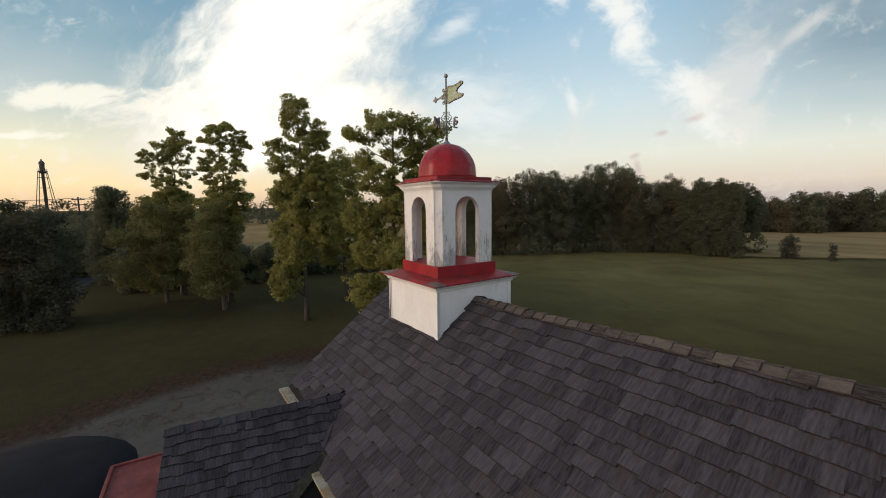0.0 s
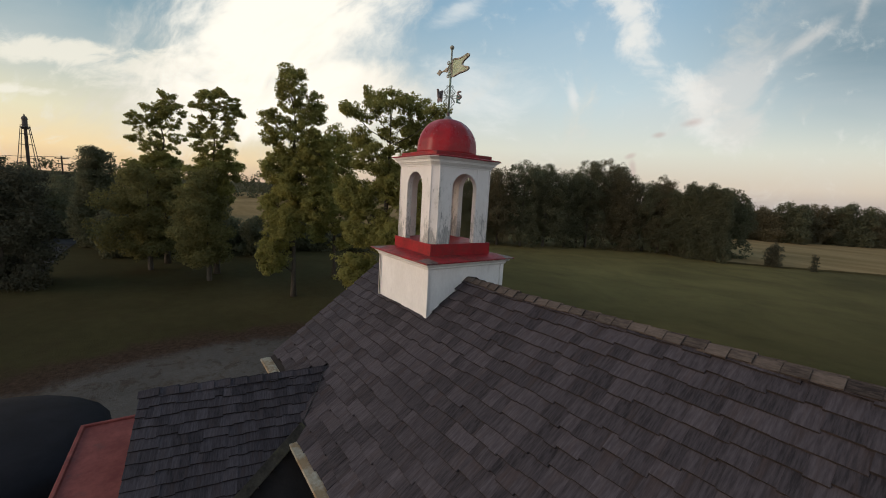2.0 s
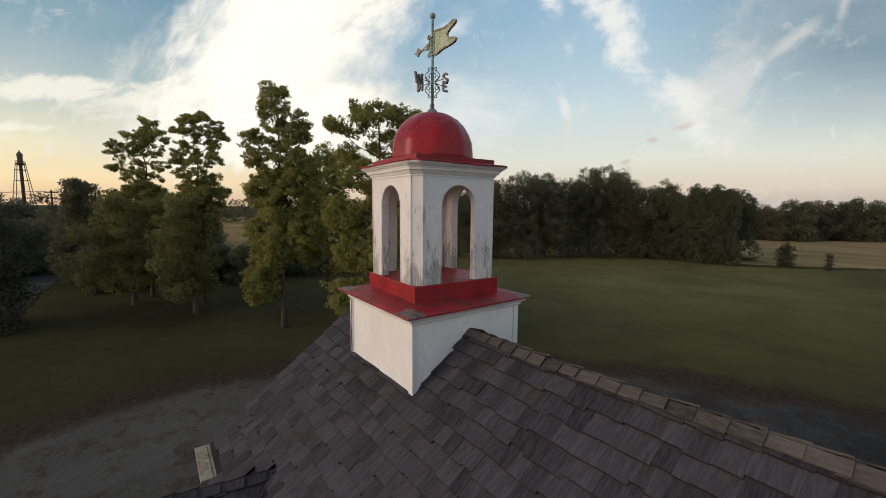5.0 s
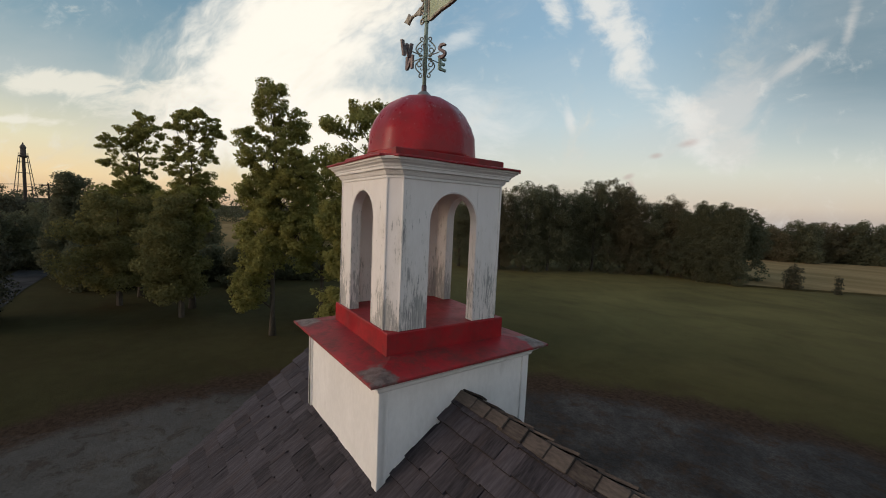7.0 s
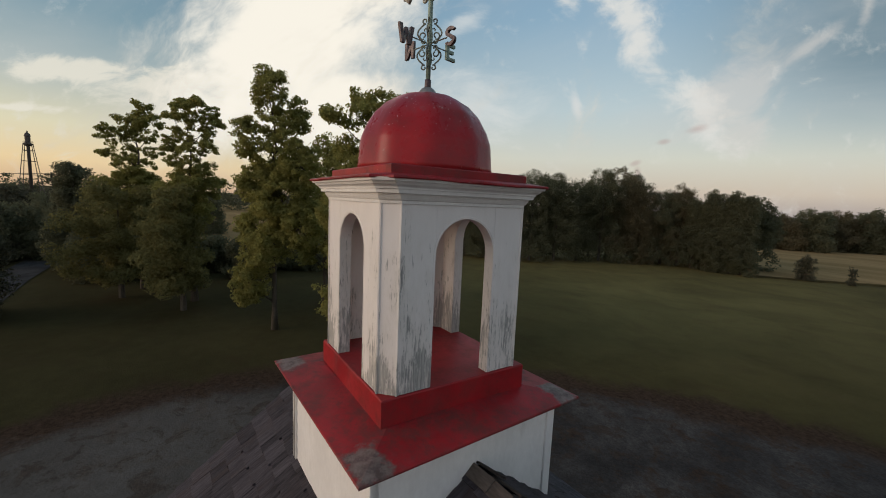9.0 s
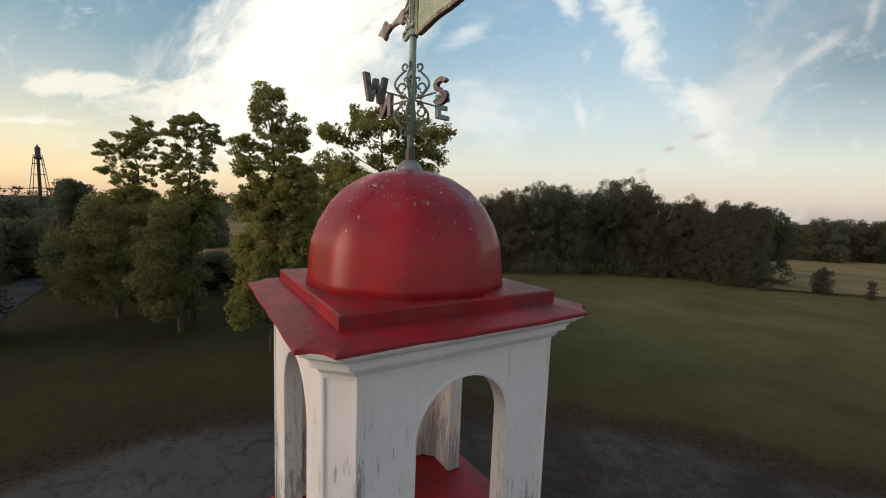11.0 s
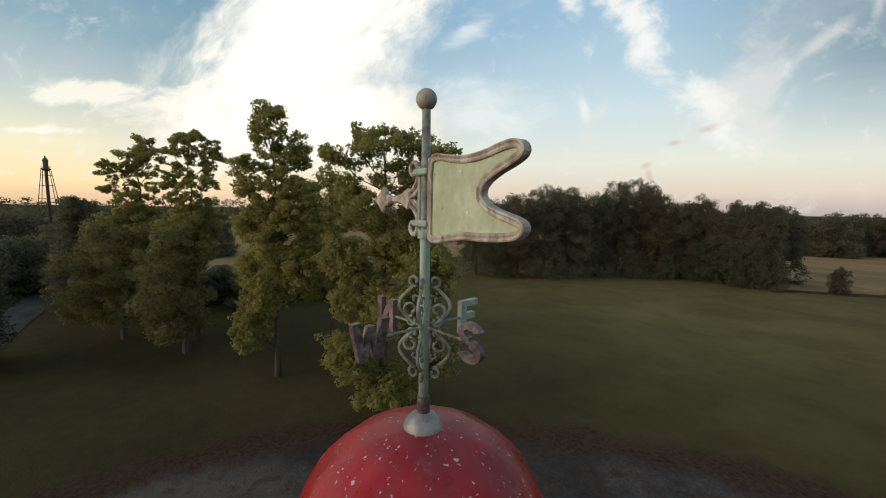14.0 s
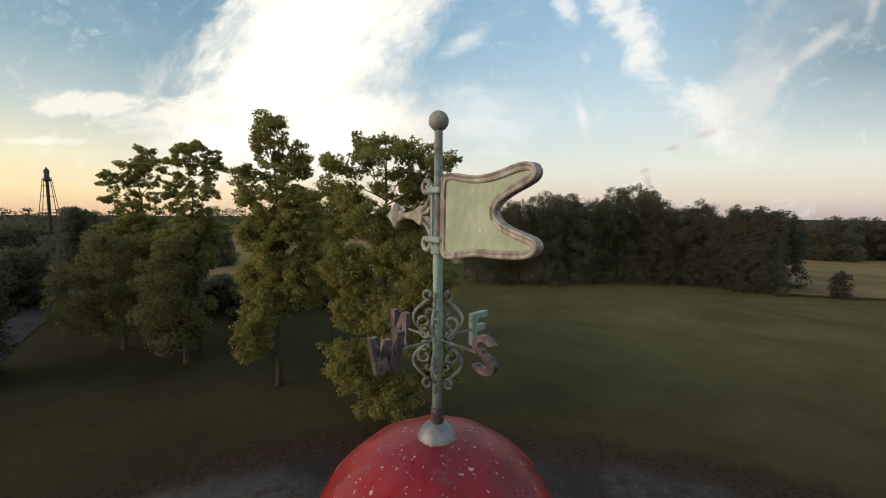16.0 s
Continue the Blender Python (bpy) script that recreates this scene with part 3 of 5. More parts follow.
def pipe(points, radius, sides=8, flat=1.0, closed=False):
    """A rod along points; radius may be a list. flat widens it across its plane."""
    bm = bmesh.new()
    pts = [Vector(p) for p in points]
    radii = radius if isinstance(radius, list) else [radius] * len(pts)
    rings, prev = [], None
    for i, p in enumerate(pts):
        d = (pts[(i + 1) % len(pts)] - pts[i - 1]) if closed else (pts[min(i + 1, len(pts) - 1)] - pts[max(i - 1, 0)])
        d.normalize()
        if prev is None:
            a = d.orthogonal().normalized()
        else:
            a = (prev - d * prev.dot(d)).normalized()
        prev = a
        b = d.cross(a)
        rings.append([bm.verts.new(p + (a * math.cos(2 * math.pi * k / sides) + b * math.sin(2 * math.pi * k / sides) * flat) * radii[i]) for k in range(sides)])
    pairs = list(zip(rings, rings[1:])) + ([(rings[-1], rings[0])] if closed else [])
    for a, b in pairs:
        for k in range(sides):
            bm.faces.new((a[k], a[(k + 1) % sides], b[(k + 1) % sides], b[k]))
    if not closed:
        bm.faces.new(rings[0][::-1])
        bm.faces.new(rings[-1])
    return bm


def merge(*meshes):
    out = bmesh.new()
    for bm in meshes:
        keep = bpy.data.meshes.new("joining")
        bm.to_mesh(keep)
        bm.free()
        out.from_mesh(keep)
        bpy.data.meshes.remove(keep)
    return out


# ------------------------------------------------------------------ ground
def patch(name, ring, material, z, label, category, rag=0.0, seed=0, kind="structure"):
    """A flat sheet with a ragged outline."""
    rng = random.Random(seed)
    pts = []
    n = len(ring)
    for i in range(n):
        a, b = Vector(ring[i]), Vector(ring[(i + 1) % n])
        steps = max(2, int((b - a).length / max(rag, 0.8))) if rag else 1
        for k in range(steps):
            p = a.lerp(b, k / steps)
            pts.append((p.x + rng.uniform(-rag, rag) * 0.5, p.y + rng.uniform(-rag, rag) * 0.5, z))
    return tagged(raw(name, pts, [tuple(range(len(pts)))], material), label, category, "", kind)


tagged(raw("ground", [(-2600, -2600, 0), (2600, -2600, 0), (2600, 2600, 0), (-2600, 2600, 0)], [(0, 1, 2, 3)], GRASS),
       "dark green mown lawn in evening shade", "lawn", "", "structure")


def yard_ring(grow):
    """The edge of the yard round the house."""
    spots = [(-12, -13), (-14.2, -10.5), (-15.6, -7.0), (-16.6, -3), (-16.6, 1.0), (-15.4, 5.0), (-12.8, 9.5), (-9.4, 13.2), (-5, 16.6), (0, 19.2), (6, 20.5), (13, 19), (18, 12), (18, -6), (10, -15), (0, -17)]
    return [(x + grow * x / math.hypot(x, y), y + grow * y / math.hypot(x, y)) for x, y in spots]


def yard_sheet():
    """The worn ground round the building: each corner of the sheet holds its distance inside the yard's edge."""
    ring = [Vector(p).to_2d() for p in [Vector((x, y, 0)) for x, y in yard_ring(0.0)]]
    step, x0, y0, nx, ny = 0.8, -21.0, -21.0, 56, 58

    def inside(p):
        odd = False
        for i in range(len(ring)):
            a, b = ring[i - 1], ring[i]
            if (a.y > p.y) != (b.y > p.y) and p.x < (b.x - a.x) * (p.y - a.y) / (b.y - a.y) + a.x:
                odd = not odd
        return odd

    verts, worn = [], []
    for j in range(ny):
        for i in range(nx):
            p = Vector((x0 + i * step, y0 + j * step))
            gap = 99.0
            for k in range(len(ring)):
                a, b = ring[k - 1], ring[k]
                t = max(0.0, min(1.0, (p - a).dot(b - a) / (b - a).length_squared))
                gap = min(gap, (p - a.lerp(b, t)).length)
            verts.append((p.x, p.y, 0.012))
            worn.append(gap if inside(p) else -gap)
    faces = [(j * nx + i, j * nx + i + 1, (j + 1) * nx + i + 1, (j + 1) * nx + i) for j in range(ny - 1) for i in range(nx - 1)]
    keep = [f for f in faces if max(worn[k] for k in f) > -4.2]
    ob = raw("gravel_yard", verts, keep, YARD)
    ob.data.attributes.new("worn", "FLOAT", "POINT").data.foreach_set("value", worn)
    return tagged(ob, "grey gravel yard with a leaf-littered dirt edge", "gravel yard", "", "structure")


yard_sheet()
patch("ripe_field", [plan(0.76, 57), plan(0.86, 55.5), plan(1.5, 50), plan(2.2, 62), plan(1.6, 97), plan(1.1, 98), plan(0.70, 106)], STUBBLE, 0.02, "pale tan field of ripe crop beyond the lawn", "field", 0.6, 5)
patch("far_field", [plan(-0.62, 60), plan(-0.30, 66), plan(-0.02, 86), plan(0.13, 91), plan(0.30, 260), plan(-0.9, 260), plan(-0.9, 110)], STUBBLE, 0.02, "pale tan stubble field behind the trees", "field", 0.6, 6)
patch("field_margin", [plan(0.74, 56.2), plan(0.86, 54.6), plan(1.5, 49), plan(1.5, 50.6), plan(0.86, 56.4), plan(0.74, 58)], ROUGH_GRASS, 0.03, "strip of dry uncut grass along the field", "grass strip", 0.5, 7)
patch("road", [plan(-1.30, 24), plan(-1.01, 30), plan(-0.965, 37), plan(-0.90, 48), plan(-0.84, 62), plan(-0.78, 78), plan(-0.82, 80), plan(-0.90, 62), plan(-0.98, 48), plan(-1.06, 37), plan(-1.14, 32), plan(-1.6, 26)], ASPHALT, 0.03, "pale grey asphalt lane past the trees", "road")


# ------------------------------------------------------------------ the building
def lift(x):
    """The ridge climbs a little away from the cupola, bent to fit the camera's view."""
    return 0.045 * max(0.0, x - 2.0)


house = thing("outbuilding", "small gabled outbuilding with weathered cedar shake roof and side wing", "outbuilding")
EAVE_Z = RIDGE - PITCH * EAVE_Y
part("main_wall", boxed((GABLE_X + 0.25, -EAVE_Y + 0.28, 0), (FAR_X - 0.25, EAVE_Y - 0.28, EAVE_Z + 0.06)), WALL, house, "brown wall under the eaves")


def gable_prism(x0, x1, half, top, pitch, thick, bend=2.0):
    """The boards under a gable roof along x."""
    drop = pitch * half
    ring = [(-half, top - drop), (0, top), (half, top - drop), (half, top - drop - thick), (0, top - thick), (-half, top - drop - thick)]
    bm = bmesh.new()
    a = [bm.verts.new((x0, y, z + lift(x0))) for y, z in ring]
    b = [bm.verts.new((x1, y, z + lift(x1))) for y, z in ring]
    mid = [bm.verts.new((bend, y, z)) for y, z in ring]
    for p, q in ((a, mid), (mid, b)):
        for i in range(6):
            bm.faces.new((p[i], p[(i + 1) % 6], q[(i + 1) % 6], q[i]))
    for loop in (a, b):
        bm.faces.new((loop[0], loop[1], loop[4], loop[5]))
        bm.faces.new((loop[1], loop[2], loop[3], loop[4]))
    bmesh.ops.recalc_face_normals(bm, faces=bm.faces[:])
    return bm


SHORT_Y = 2.40    # the eave beside the gable stops a little higher
main_roof = part("main_roof", merge(gable_prism(GABLE_X, -1.0, SHORT_Y, RIDGE - 0.035, PITCH, 0.10, -1.4), gable_prism(-1.0, FAR_X, EAVE_Y, RIDGE - 0.035, PITCH, 0.10)), DECK, house, "steep gable roof")
bm = bmesh.new()
ring = [(-EAVE_Y + 0.28, EAVE_Z - 0.1), (0, RIDGE - 0.25), (EAVE_Y - 0.28, EAVE_Z - 0.1)]
a = [bm.verts.new((GABLE_X + 0.26, y, z)) for y, z in ring]
b = [bm.verts.new((GABLE_X + 0.46, y, z)) for y, z in ring]
bm.faces.new(a), bm.faces.new(b[::-1])
for i in range(3):
    bm.faces.new((a[i], b[i], b[(i + 1) % 3], a[(i + 1) % 3]))
bmesh.ops.recalc_face_normals(bm, faces=bm.faces[:])
part("gable_wall", bm, WALL, house)

STAINED = surface("rust_stained_white_board", (0.26, 0.23, 0.16), (0.48, 0.45, 0.36), 3.0, 0.7, 0.2, fine=25.0, stains=(0.22, 0.13, 0.05), stain_scale=3.0, stain_at=(0.42, 0.62), stain_amount=0.8)
for x0, x1, ey in ((GABLE_X - 0.02, -1.02, SHORT_Y), (0.62, FAR_X, EAVE_Y)):
    ez = RIDGE - PITCH * ey
    part("eave_board", merge(boxed((x0, -ey - 0.03, ez - 0.18), (x1, -ey + 0.005, ez - 0.04), 0.004), boxed((x0, -ey - 0.17, ez - 0.075), (x1, -ey - 0.032, ez - 0.035), 0.006)), STAINED, house, "rust-stained white eave board and gutter")
for sign in (-1, 1):
    m = pose(GABLE_X - 0.015, 0, RIDGE - 0.02) @ Matrix.Rotation(-sign * math.atan(PITCH), 4, "X")
    part("rake_board", boxed((-0.015, min(0, sign * SHORT_Y * 1.25), -0.20), (0.015, max(0, sign * SHORT_Y * 1.25), -0.065), 0.004, m), WHITE, house, "white board along the gable edge")

# side wing, whose ridge runs into the near slope
WX, WZ, WPITCH, WEND, WHALF = -0.16, 5.25, 0.68, -4.29, 1.55
WTURN = Matrix.Translation((WX, -1.97, 0)) @ Matrix.Rotation(radians(-11.5), 4, "Z") @ Matrix.Translation((-WX, 1.97, 0))
m = Matrix.Rotation(radians(-90), 4, "Z")
bm = bmesh.new()
ring = [(-WHALF, WZ - WPITCH * WHALF), (0, WZ), (WHALF, WZ - WPITCH * WHALF), (WHALF, WZ - WPITCH * WHALF - 0.09), (0, WZ - 0.09), (-WHALF, WZ - WPITCH * WHALF - 0.09)]
a = [bm.verts.new((WX + x, -1.9, z - 0.03)) for x, z in ring]
b = [bm.verts.new((WX + x, WEND, z - 0.03)) for x, z in ring]
for i in range(6):
    bm.faces.new((a[i], a[(i + 1) % 6], b[(i + 1) % 6], b[i]))
for loop in (a, b):
    bm.faces.new((loop[0], loop[1], loop[4], loop[5]))
    bm.faces.new((loop[1], loop[2], loop[3], loop[4]))
bmesh.ops.recalc_face_normals(bm, faces=bm.faces[:])
wing_roof = part("wing_roof", bm, DECK, house, "lower roof of the side wing")
wing_roof.matrix_basis = WTURN
wing_wall = part("wing_wall", boxed((WX - WHALF + 0.2, WEND + 0.2, 0), (WX + WHALF - 0.2, -2.2, WZ - WPITCH * WHALF)), WALL, house)
wing_gable = part("wing_gable", slab([(-WHALF + 0.2, WZ - WPITCH * WHALF - 0.02), (WHALF - 0.2, WZ - WPITCH * WHALF - 0.02), (0, WZ - 0.2)], 0.15, Matrix(((1, 0, 0, WX), (0, 0, 1, WEND + 0.275), (0, 1, 0, 0), (0, 0, 0, 1)))), WALL, house)
wing_wall.matrix_basis = wing_gable.matrix_basis = WTURN
# lead flashing in the valley
va, vb = Vector((-0.12, -1.97, 5.29)), Vector((0.57, -2.58, 4.79))
part("valley_flashing", pipe([va, va.lerp(vb, 0.5) + Vector((0, 0, 0.006)), vb], [0.006, 0.007, 0.008], 6), STEEL, house, "dark bent valley flashing")
run = Vector((1.05, -3.45, 4.44)) - vb
across = Vector((math.cos(radians(11.5)), -math.sin(radians(11.5)), -WPITCH)).normalized()
facing = across.cross(run.normalized()).normalized()
facing = facing if facing.z > 0 else -facing
beside = run.normalized().cross(facing)
m = Matrix((( *beside, 0), (*run.normalized(), 0), (*facing, 0), (0, 0, 0, 1))).transposed()
m.translation = vb
part("valley_board", boxed((-0.075, -0.10, 0.012), (0.060, run.length, 0.038), 0.004, m), MOSSY, house, "mossy grey-brown board along the valley")
# red sheet roof beyond the end of the wing
m = Matrix.Translation((-1.62, -4.62, 4.42)) @ Matrix.Rotation(radians(-4), 4, "Z")
part("porch_hood", merge(boxed((0, -0.33, -0.05), (2.3, 0.42, 0.0), 0.008, m), boxed((0, -0.36, -0.06), (2.3, -0.31, 0.03), 0.008, m), boxed((-0.03, -0.36, -0.06), (0.02, 0.42, 0.03), 0.008, m)), FADED_RED, house, "faded red sheet metal hood with a raised rim")
for x in (0.2, 2.0):
    part("hood_bracket", pipe([m @ Vector((x, -0.28, -0.06)), m @ Vector((x, 0.40, -0.75))], 0.025, 6), WHITE, house)

# ------------------------------------------------------------------ cupola
C, P, R, Q, B = 0.90, 0.593, 0.708, 0.545, 0.770
cupola = thing("cupola", "white peeling roof cupola with arched openings and a red dome", "cupola", (0, 0, CUP))
for turn in range(4):
    m = Matrix.Rotation(radians(90 * turn), 4, "Z")
    # base wall and its boards
    wall = part("base_wall", boxed((-B + 0.012, -B + 0.012, -1.0), (B - 0.012, -B + 0.06, -0.05), 0.0, m), WHITE, cupola)
    for k in range(8):
        z = -0.16 - 0.115 * k
        bm = bmesh.new()
        pts = [(-B + 0.002, z), (-B + 0.009, z + 0.118), (-B + 0.02, z + 0.118), (-B + 0.02, z)]
        x0, x1 = -B + 0.065, B - 0.065
        l = [bm.verts.new(m @ Vector((x0, y, w))) for y, w in pts]
        r = [bm.verts.new(m @ Vector((x1, y, w))) for y, w in pts]
        for i in range(4):
            bm.faces.new((l[i], l[(i + 1) % 4], r[(i + 1) % 4], r[i]))
        bm.faces.new(l[::-1]), bm.faces.new(r)
        bmesh.ops.recalc_face_normals(bm, faces=bm.faces[:])
        part("clapboard", bm, WHITE, wall)
    part("corner_board", boxed((B - 0.066, -B - 0.012, -1.0), (B + 0.012, -B + 0.05, -0.04), 0.003, m), WHITE, cupola)
    part("corner_board", boxed((-B + 0.0, -B - 0.012, -1.0), (-B + 0.066, -B + 0.05, -0.04), 0.003, m), WHITE, cupola)
    # arched wall of the lantern
    half, low, top, gap, spring = 0.488, 0.235, 1.47, 0.238, 1.105
    arc = [(gap * math.cos(a), spring + gap * math.sin(a)) for a in [math.pi * i / 18 for i in range(19)]]
    face = m @ Matrix(((1, 0, 0, 0), (0, 0, -1, -0.535), (0, 1, 0, 0), (0, 0, 0, 1)))
    for e in (1, -1):
        part("stile", slab([(e * gap, low), (e * half, low), (e * half, top), (e * gap, top)][::e], 0.09, face), PEELING, cupola, "peeling white upright board beside the opening")
    part("arched_head", slab([(gap - 0.0012, top), (0.0012 - gap, top)] + [(x * 0.995, z) for x, z in arc[::-1]], 0.088, face), PEELING, cupola, "peeling white board cut to a round arch")
    # moulded band round the arch
    band = [((gap + 0.012) * math.cos(a), -0.577, spring + (gap + 0.012) * math.sin(a)) for a in [math.pi * i / 20 for i in range(21)]]
    band = [(gap + 0.012, -0.577, low)] + band + [(-gap - 0.012, -0.577, low)]
    part("arch_bead", pipe([m @ Vector(p) for p in band], 0.006, 6), PEELING, cupola)
    # cut corner post with edge beads
    ring2 = [(0.491, -0.578), (0.578, -0.491), (0.495, -0.42), (0.42, -0.495)]
    rings = [[m @ Vector((x, y, z)) for x, y in ring2] for z in (low, 1.47)]
    part("corner_post", lofted(rings), PEELING, cupola, "cut-cornered post with flaking paint")
    for x, y in ((0.489, -0.581), (0.581, -0.489)):
        part("corner_bead", pipe([m @ Vector((x, y, low)), m @ Vector((x, y, 1.43))], 0.009, 6), PEELING, cupola)

part("base_cornice", moulded([(B + 0.012, -0.115), (B + 0.03, -0.10), (B + 0.035, -0.075), (B + 0.075, -0.045), (B + 0.085, -0.02), (C - 0.012, -0.012), (C - 0.012, -0.002)], 0.0), WHITE, cupola, "white moulding under the red skirt roof")
part("skirt_roof", moulded([(C, -0.014), (C + 0.004, 0.0), (C, 0.008), (P + 0.02, 0.050), (P, 0.055)], 0.0), RED_SKIRT, cupola, "dull red sheet metal skirt roof, worn grey at its corners")
part("plinth", moulded([(P, 0.03), (P, 0.222), (P - 0.006, 0.232), (0.3, 0.234)], 0.0), RED, cupola, "red plinth under the posts")
part("lantern_cornice", moulded([(0.578, 1.425), (0.590, 1.427), (0.592, 1.446), (0.599, 1.450), (0.606, 1.462), (0.612, 1.476), (0.614, 1.486), (0.636, 1.488), (0.638, 1.510), (0.646, 1.512), (0.648, 1.522), (0.656, 1.530), (0.668, 1.537), (0.674, 1.547), (0.676, 1.552), (0.690, 1.554), (0.694, 1.572)], 0.098), WHITE, cupola, "stepped white cornice")


def dented(half, z, cut, bite, dent, count=9):
    """A square ring with hollow-cut corners; dent: how far its sides wave in and out and up and down."""
    rng = random.Random(77)
    ring = []
    for k in range(4):
        m = Matrix.Rotation(radians(90 * k), 4, "Z")
        run = half - cut
        for i in range(count):
            push, rise = (rng.uniform(-1, 1), rng.uniform(-1, 1)) if 0 < i < count - 1 else (0, 0)
            ring.append(m @ Vector((-run + 2 * run * i / (count - 1), -half + 0.004 * dent * push, z + 0.005 * dent * rise)))
        for i in range(1, 6):
            f = i / 6
            x, y, hollow = run + cut * f, -half + cut * f, bite * math.sin(math.pi * f) ** 0.7
            ring.append(m @ Vector((x - 0.707 * hollow, y + 0.707 * hollow, z)))
    return ring


part("lantern_roof", lofted([dented(R - 0.004, 1.567, 0.100, 0.022, 1.0), dented(R, 1.572, 0.100, 0.022, 1.0), dented(R - 0.001, 1.580, 0.100, 0.022, 1.0), dented(R - 0.006, 1.585, 0.100, 0.020, 0.9), dented(Q + 0.06, 1.601, 0.085, 0.0, 0.4), dented(Q + 0.005, 1.606, 0.05, 0.0, 0.0), dented(0.3, 1.610, 0.05, 0.0, 0.0)]), RED_EAVE, cupola, "dented red sheet metal roof edge with hollow-cut corners")
part("ceiling", boxed((-0.5, -0.5, 1.38), (0.5, 0.5, 1.40)), WHITE, cupola)
part("dome_curb", moulded([(Q, 1.595), (Q, 1.655), (Q - 0.008, 1.662), (0.3, 1.668)], 0.0), RED_EAVE, cupola, "square red curb under the dome")
profile = [(0.512, 1.655), (0.503, 1.70), (0.489, 1.855), (0.484, 1.880), (0.452, 1.965), (0.399, 2.056), (0.384, 2.075), (0.318, 2.142), (0.232, 2.195), (0.214, 2.204), (0.12, 2.232), (0.03, 2.244)]


def gored(shape, count, turn):
    """A dome of flat gores whose meeting edges are slightly rounded."""
    rings = []
    for r, z in shape:
        corner = [Vector((1.03 * r * math.cos(turn + 2 * math.pi * i / count), 1.03 * r * math.sin(turn + 2 * math.pi * i / count), z)) for i in range(count)]
        ring = []
        for i in range(count):
            ring += [corner[i].lerp(corner[i - 1], f) for f in (0.30, 0.11)] + [corner[i].lerp(corner[(i + 1) % count], f) for f in (0.11, 0.30)]
        rings.append(ring)
    return lofted(rings)


part("dome", gored(profile, 10, radians(8.5)), RED_DOME, cupola, "weathered red metal dome with streaks and bird droppings", smooth=True)
for ob in cupola.children:
    if ob.name.split(".")[0] in ("stile", "arched_head", "arch_bead", "corner_post", "corner_bead", "plinth", "lantern_cornice", "lantern_roof", "ceiling", "dome_curb", "dome"):
        ob.matrix_basis = Matrix.Rotation(radians(-2.2), 4, "Z")

# ------------------------------------------------------------------ weathervane
vane = thing("weathervane", "verdigris copper weathervane with a swallowtail banner and compass letters", "weathervane", (0, 0, CUP + 2.245 * (1 - VANE)))
vane.scale = (VANE, VANE, VANE)
part("mount", lathe([(0.064, 2.215), (0.067, 2.232), (0.065, 2.243), (0.056, 2.262), (0.042, 2.278), (0.026, 2.288), (0.020, 2.290)], 24), CAP_GREY, vane, "dull grey metal mounting cap", smooth=True)
part("rod", lathe([(0.0165, 2.28), (0.0165, 2.87), (0.0155, 2.875)], 14), VERDIGRIS, vane, "pale green rod", smooth=True)
part("rod", lathe([(0.0150, 2.87), (0.0148, 2.88), (0.0132, 3.26)], 14), SCROLL, vane, "dull grey-brown upper rod", smooth=True)
part("collar", lathe([(0.022, 2.285), (0.023, 2.295), (0.0215, 2.312), (0.022, 2.315), (0.0215, 2.338), (0.018, 2.342)], 14), LETTER, vane, "dark tarnished collar", smooth=True)
ball_shape = [(0.0325 * math.cos(a), 3.284 + 0.0325 * math.sin(a)) for a in [math.pi * (i / 12 - 0.5) for i in range(1, 12)]]
part("ball", lathe([(0.006, 3.252)] + ball_shape + [(0.006, 3.316)], 20), BALL, vane, "tarnished ball finial", smooth=True)
part("sleeve", lathe([(0.024, 2.860), (0.0245, 2.862), (0.0245, 2.885), (0.021, 2.888)], 14), VERDIGRIS, vane)
UP = Matrix(((1, 0, 0, 0), (0, 0, -1, 0), (0, 1, 0, 0), (0, 0, 0, 1)))
shape = [(0.030, 2.862), (0.055, 2.853), (0.10, 2.858), (0.16, 2.868), (0.21, 2.876), (0.27, 2.876), (0.33, 2.878), (0.40, 2.884), (0.435, 2.895), (0.450, 2.915), (0.438, 2.934), (0.400, 2.945),
         (0.350, 2.957), (0.305, 2.975), (0.285, 3.000), (0.300, 3.025), (0.345, 3.048), (0.400, 3.066), (0.432, 3.080), (0.442, 3.098), (0.428, 3.118), (0.400, 3.124), (0.36, 3.120), (0.30, 3.108),
         (0.24, 3.103), (0.18, 3.106), (0.12, 3.116), (0.075, 3.124), (0.042, 3.118), (0.028, 3.095), (0.026, 2.98), (0.024, 2.885)]


def smooth_ring(points, rounds=2):
    for _ in range(rounds):
        n = len(points)
        points = [q for i in range(n) for q in (
            (points[i][0] * 0.75 + points[(i + 1) % n][0] * 0.25, points[i][1] * 0.75 + points[(i + 1) % n][1] * 0.25),
            (points[i][0] * 0.25 + points[(i + 1) % n][0] * 0.75, points[i][1] * 0.25 + points[(i + 1) % n][1] * 0.75))]
    return points


edge = smooth_ring([(0.005 + x * 0.955, 2.985 + (z - 2.985) * 0.97 - 0.006) for x, z in shape], 1)
banner = part("banner", slab(edge, 0.010, UP), PANEL, vane, "pale green swallowtail banner sheet")
n = len(edge)


def inset(points, by):
    out = []
    for i in range(len(points)):
        a, b = Vector(points[i - 1]), Vector(points[(i + 1) % len(points)])
        d = (b - a).normalized()
        out.append((points[i][0] - d.y * by, points[i][1] + d.x * by))
    return out


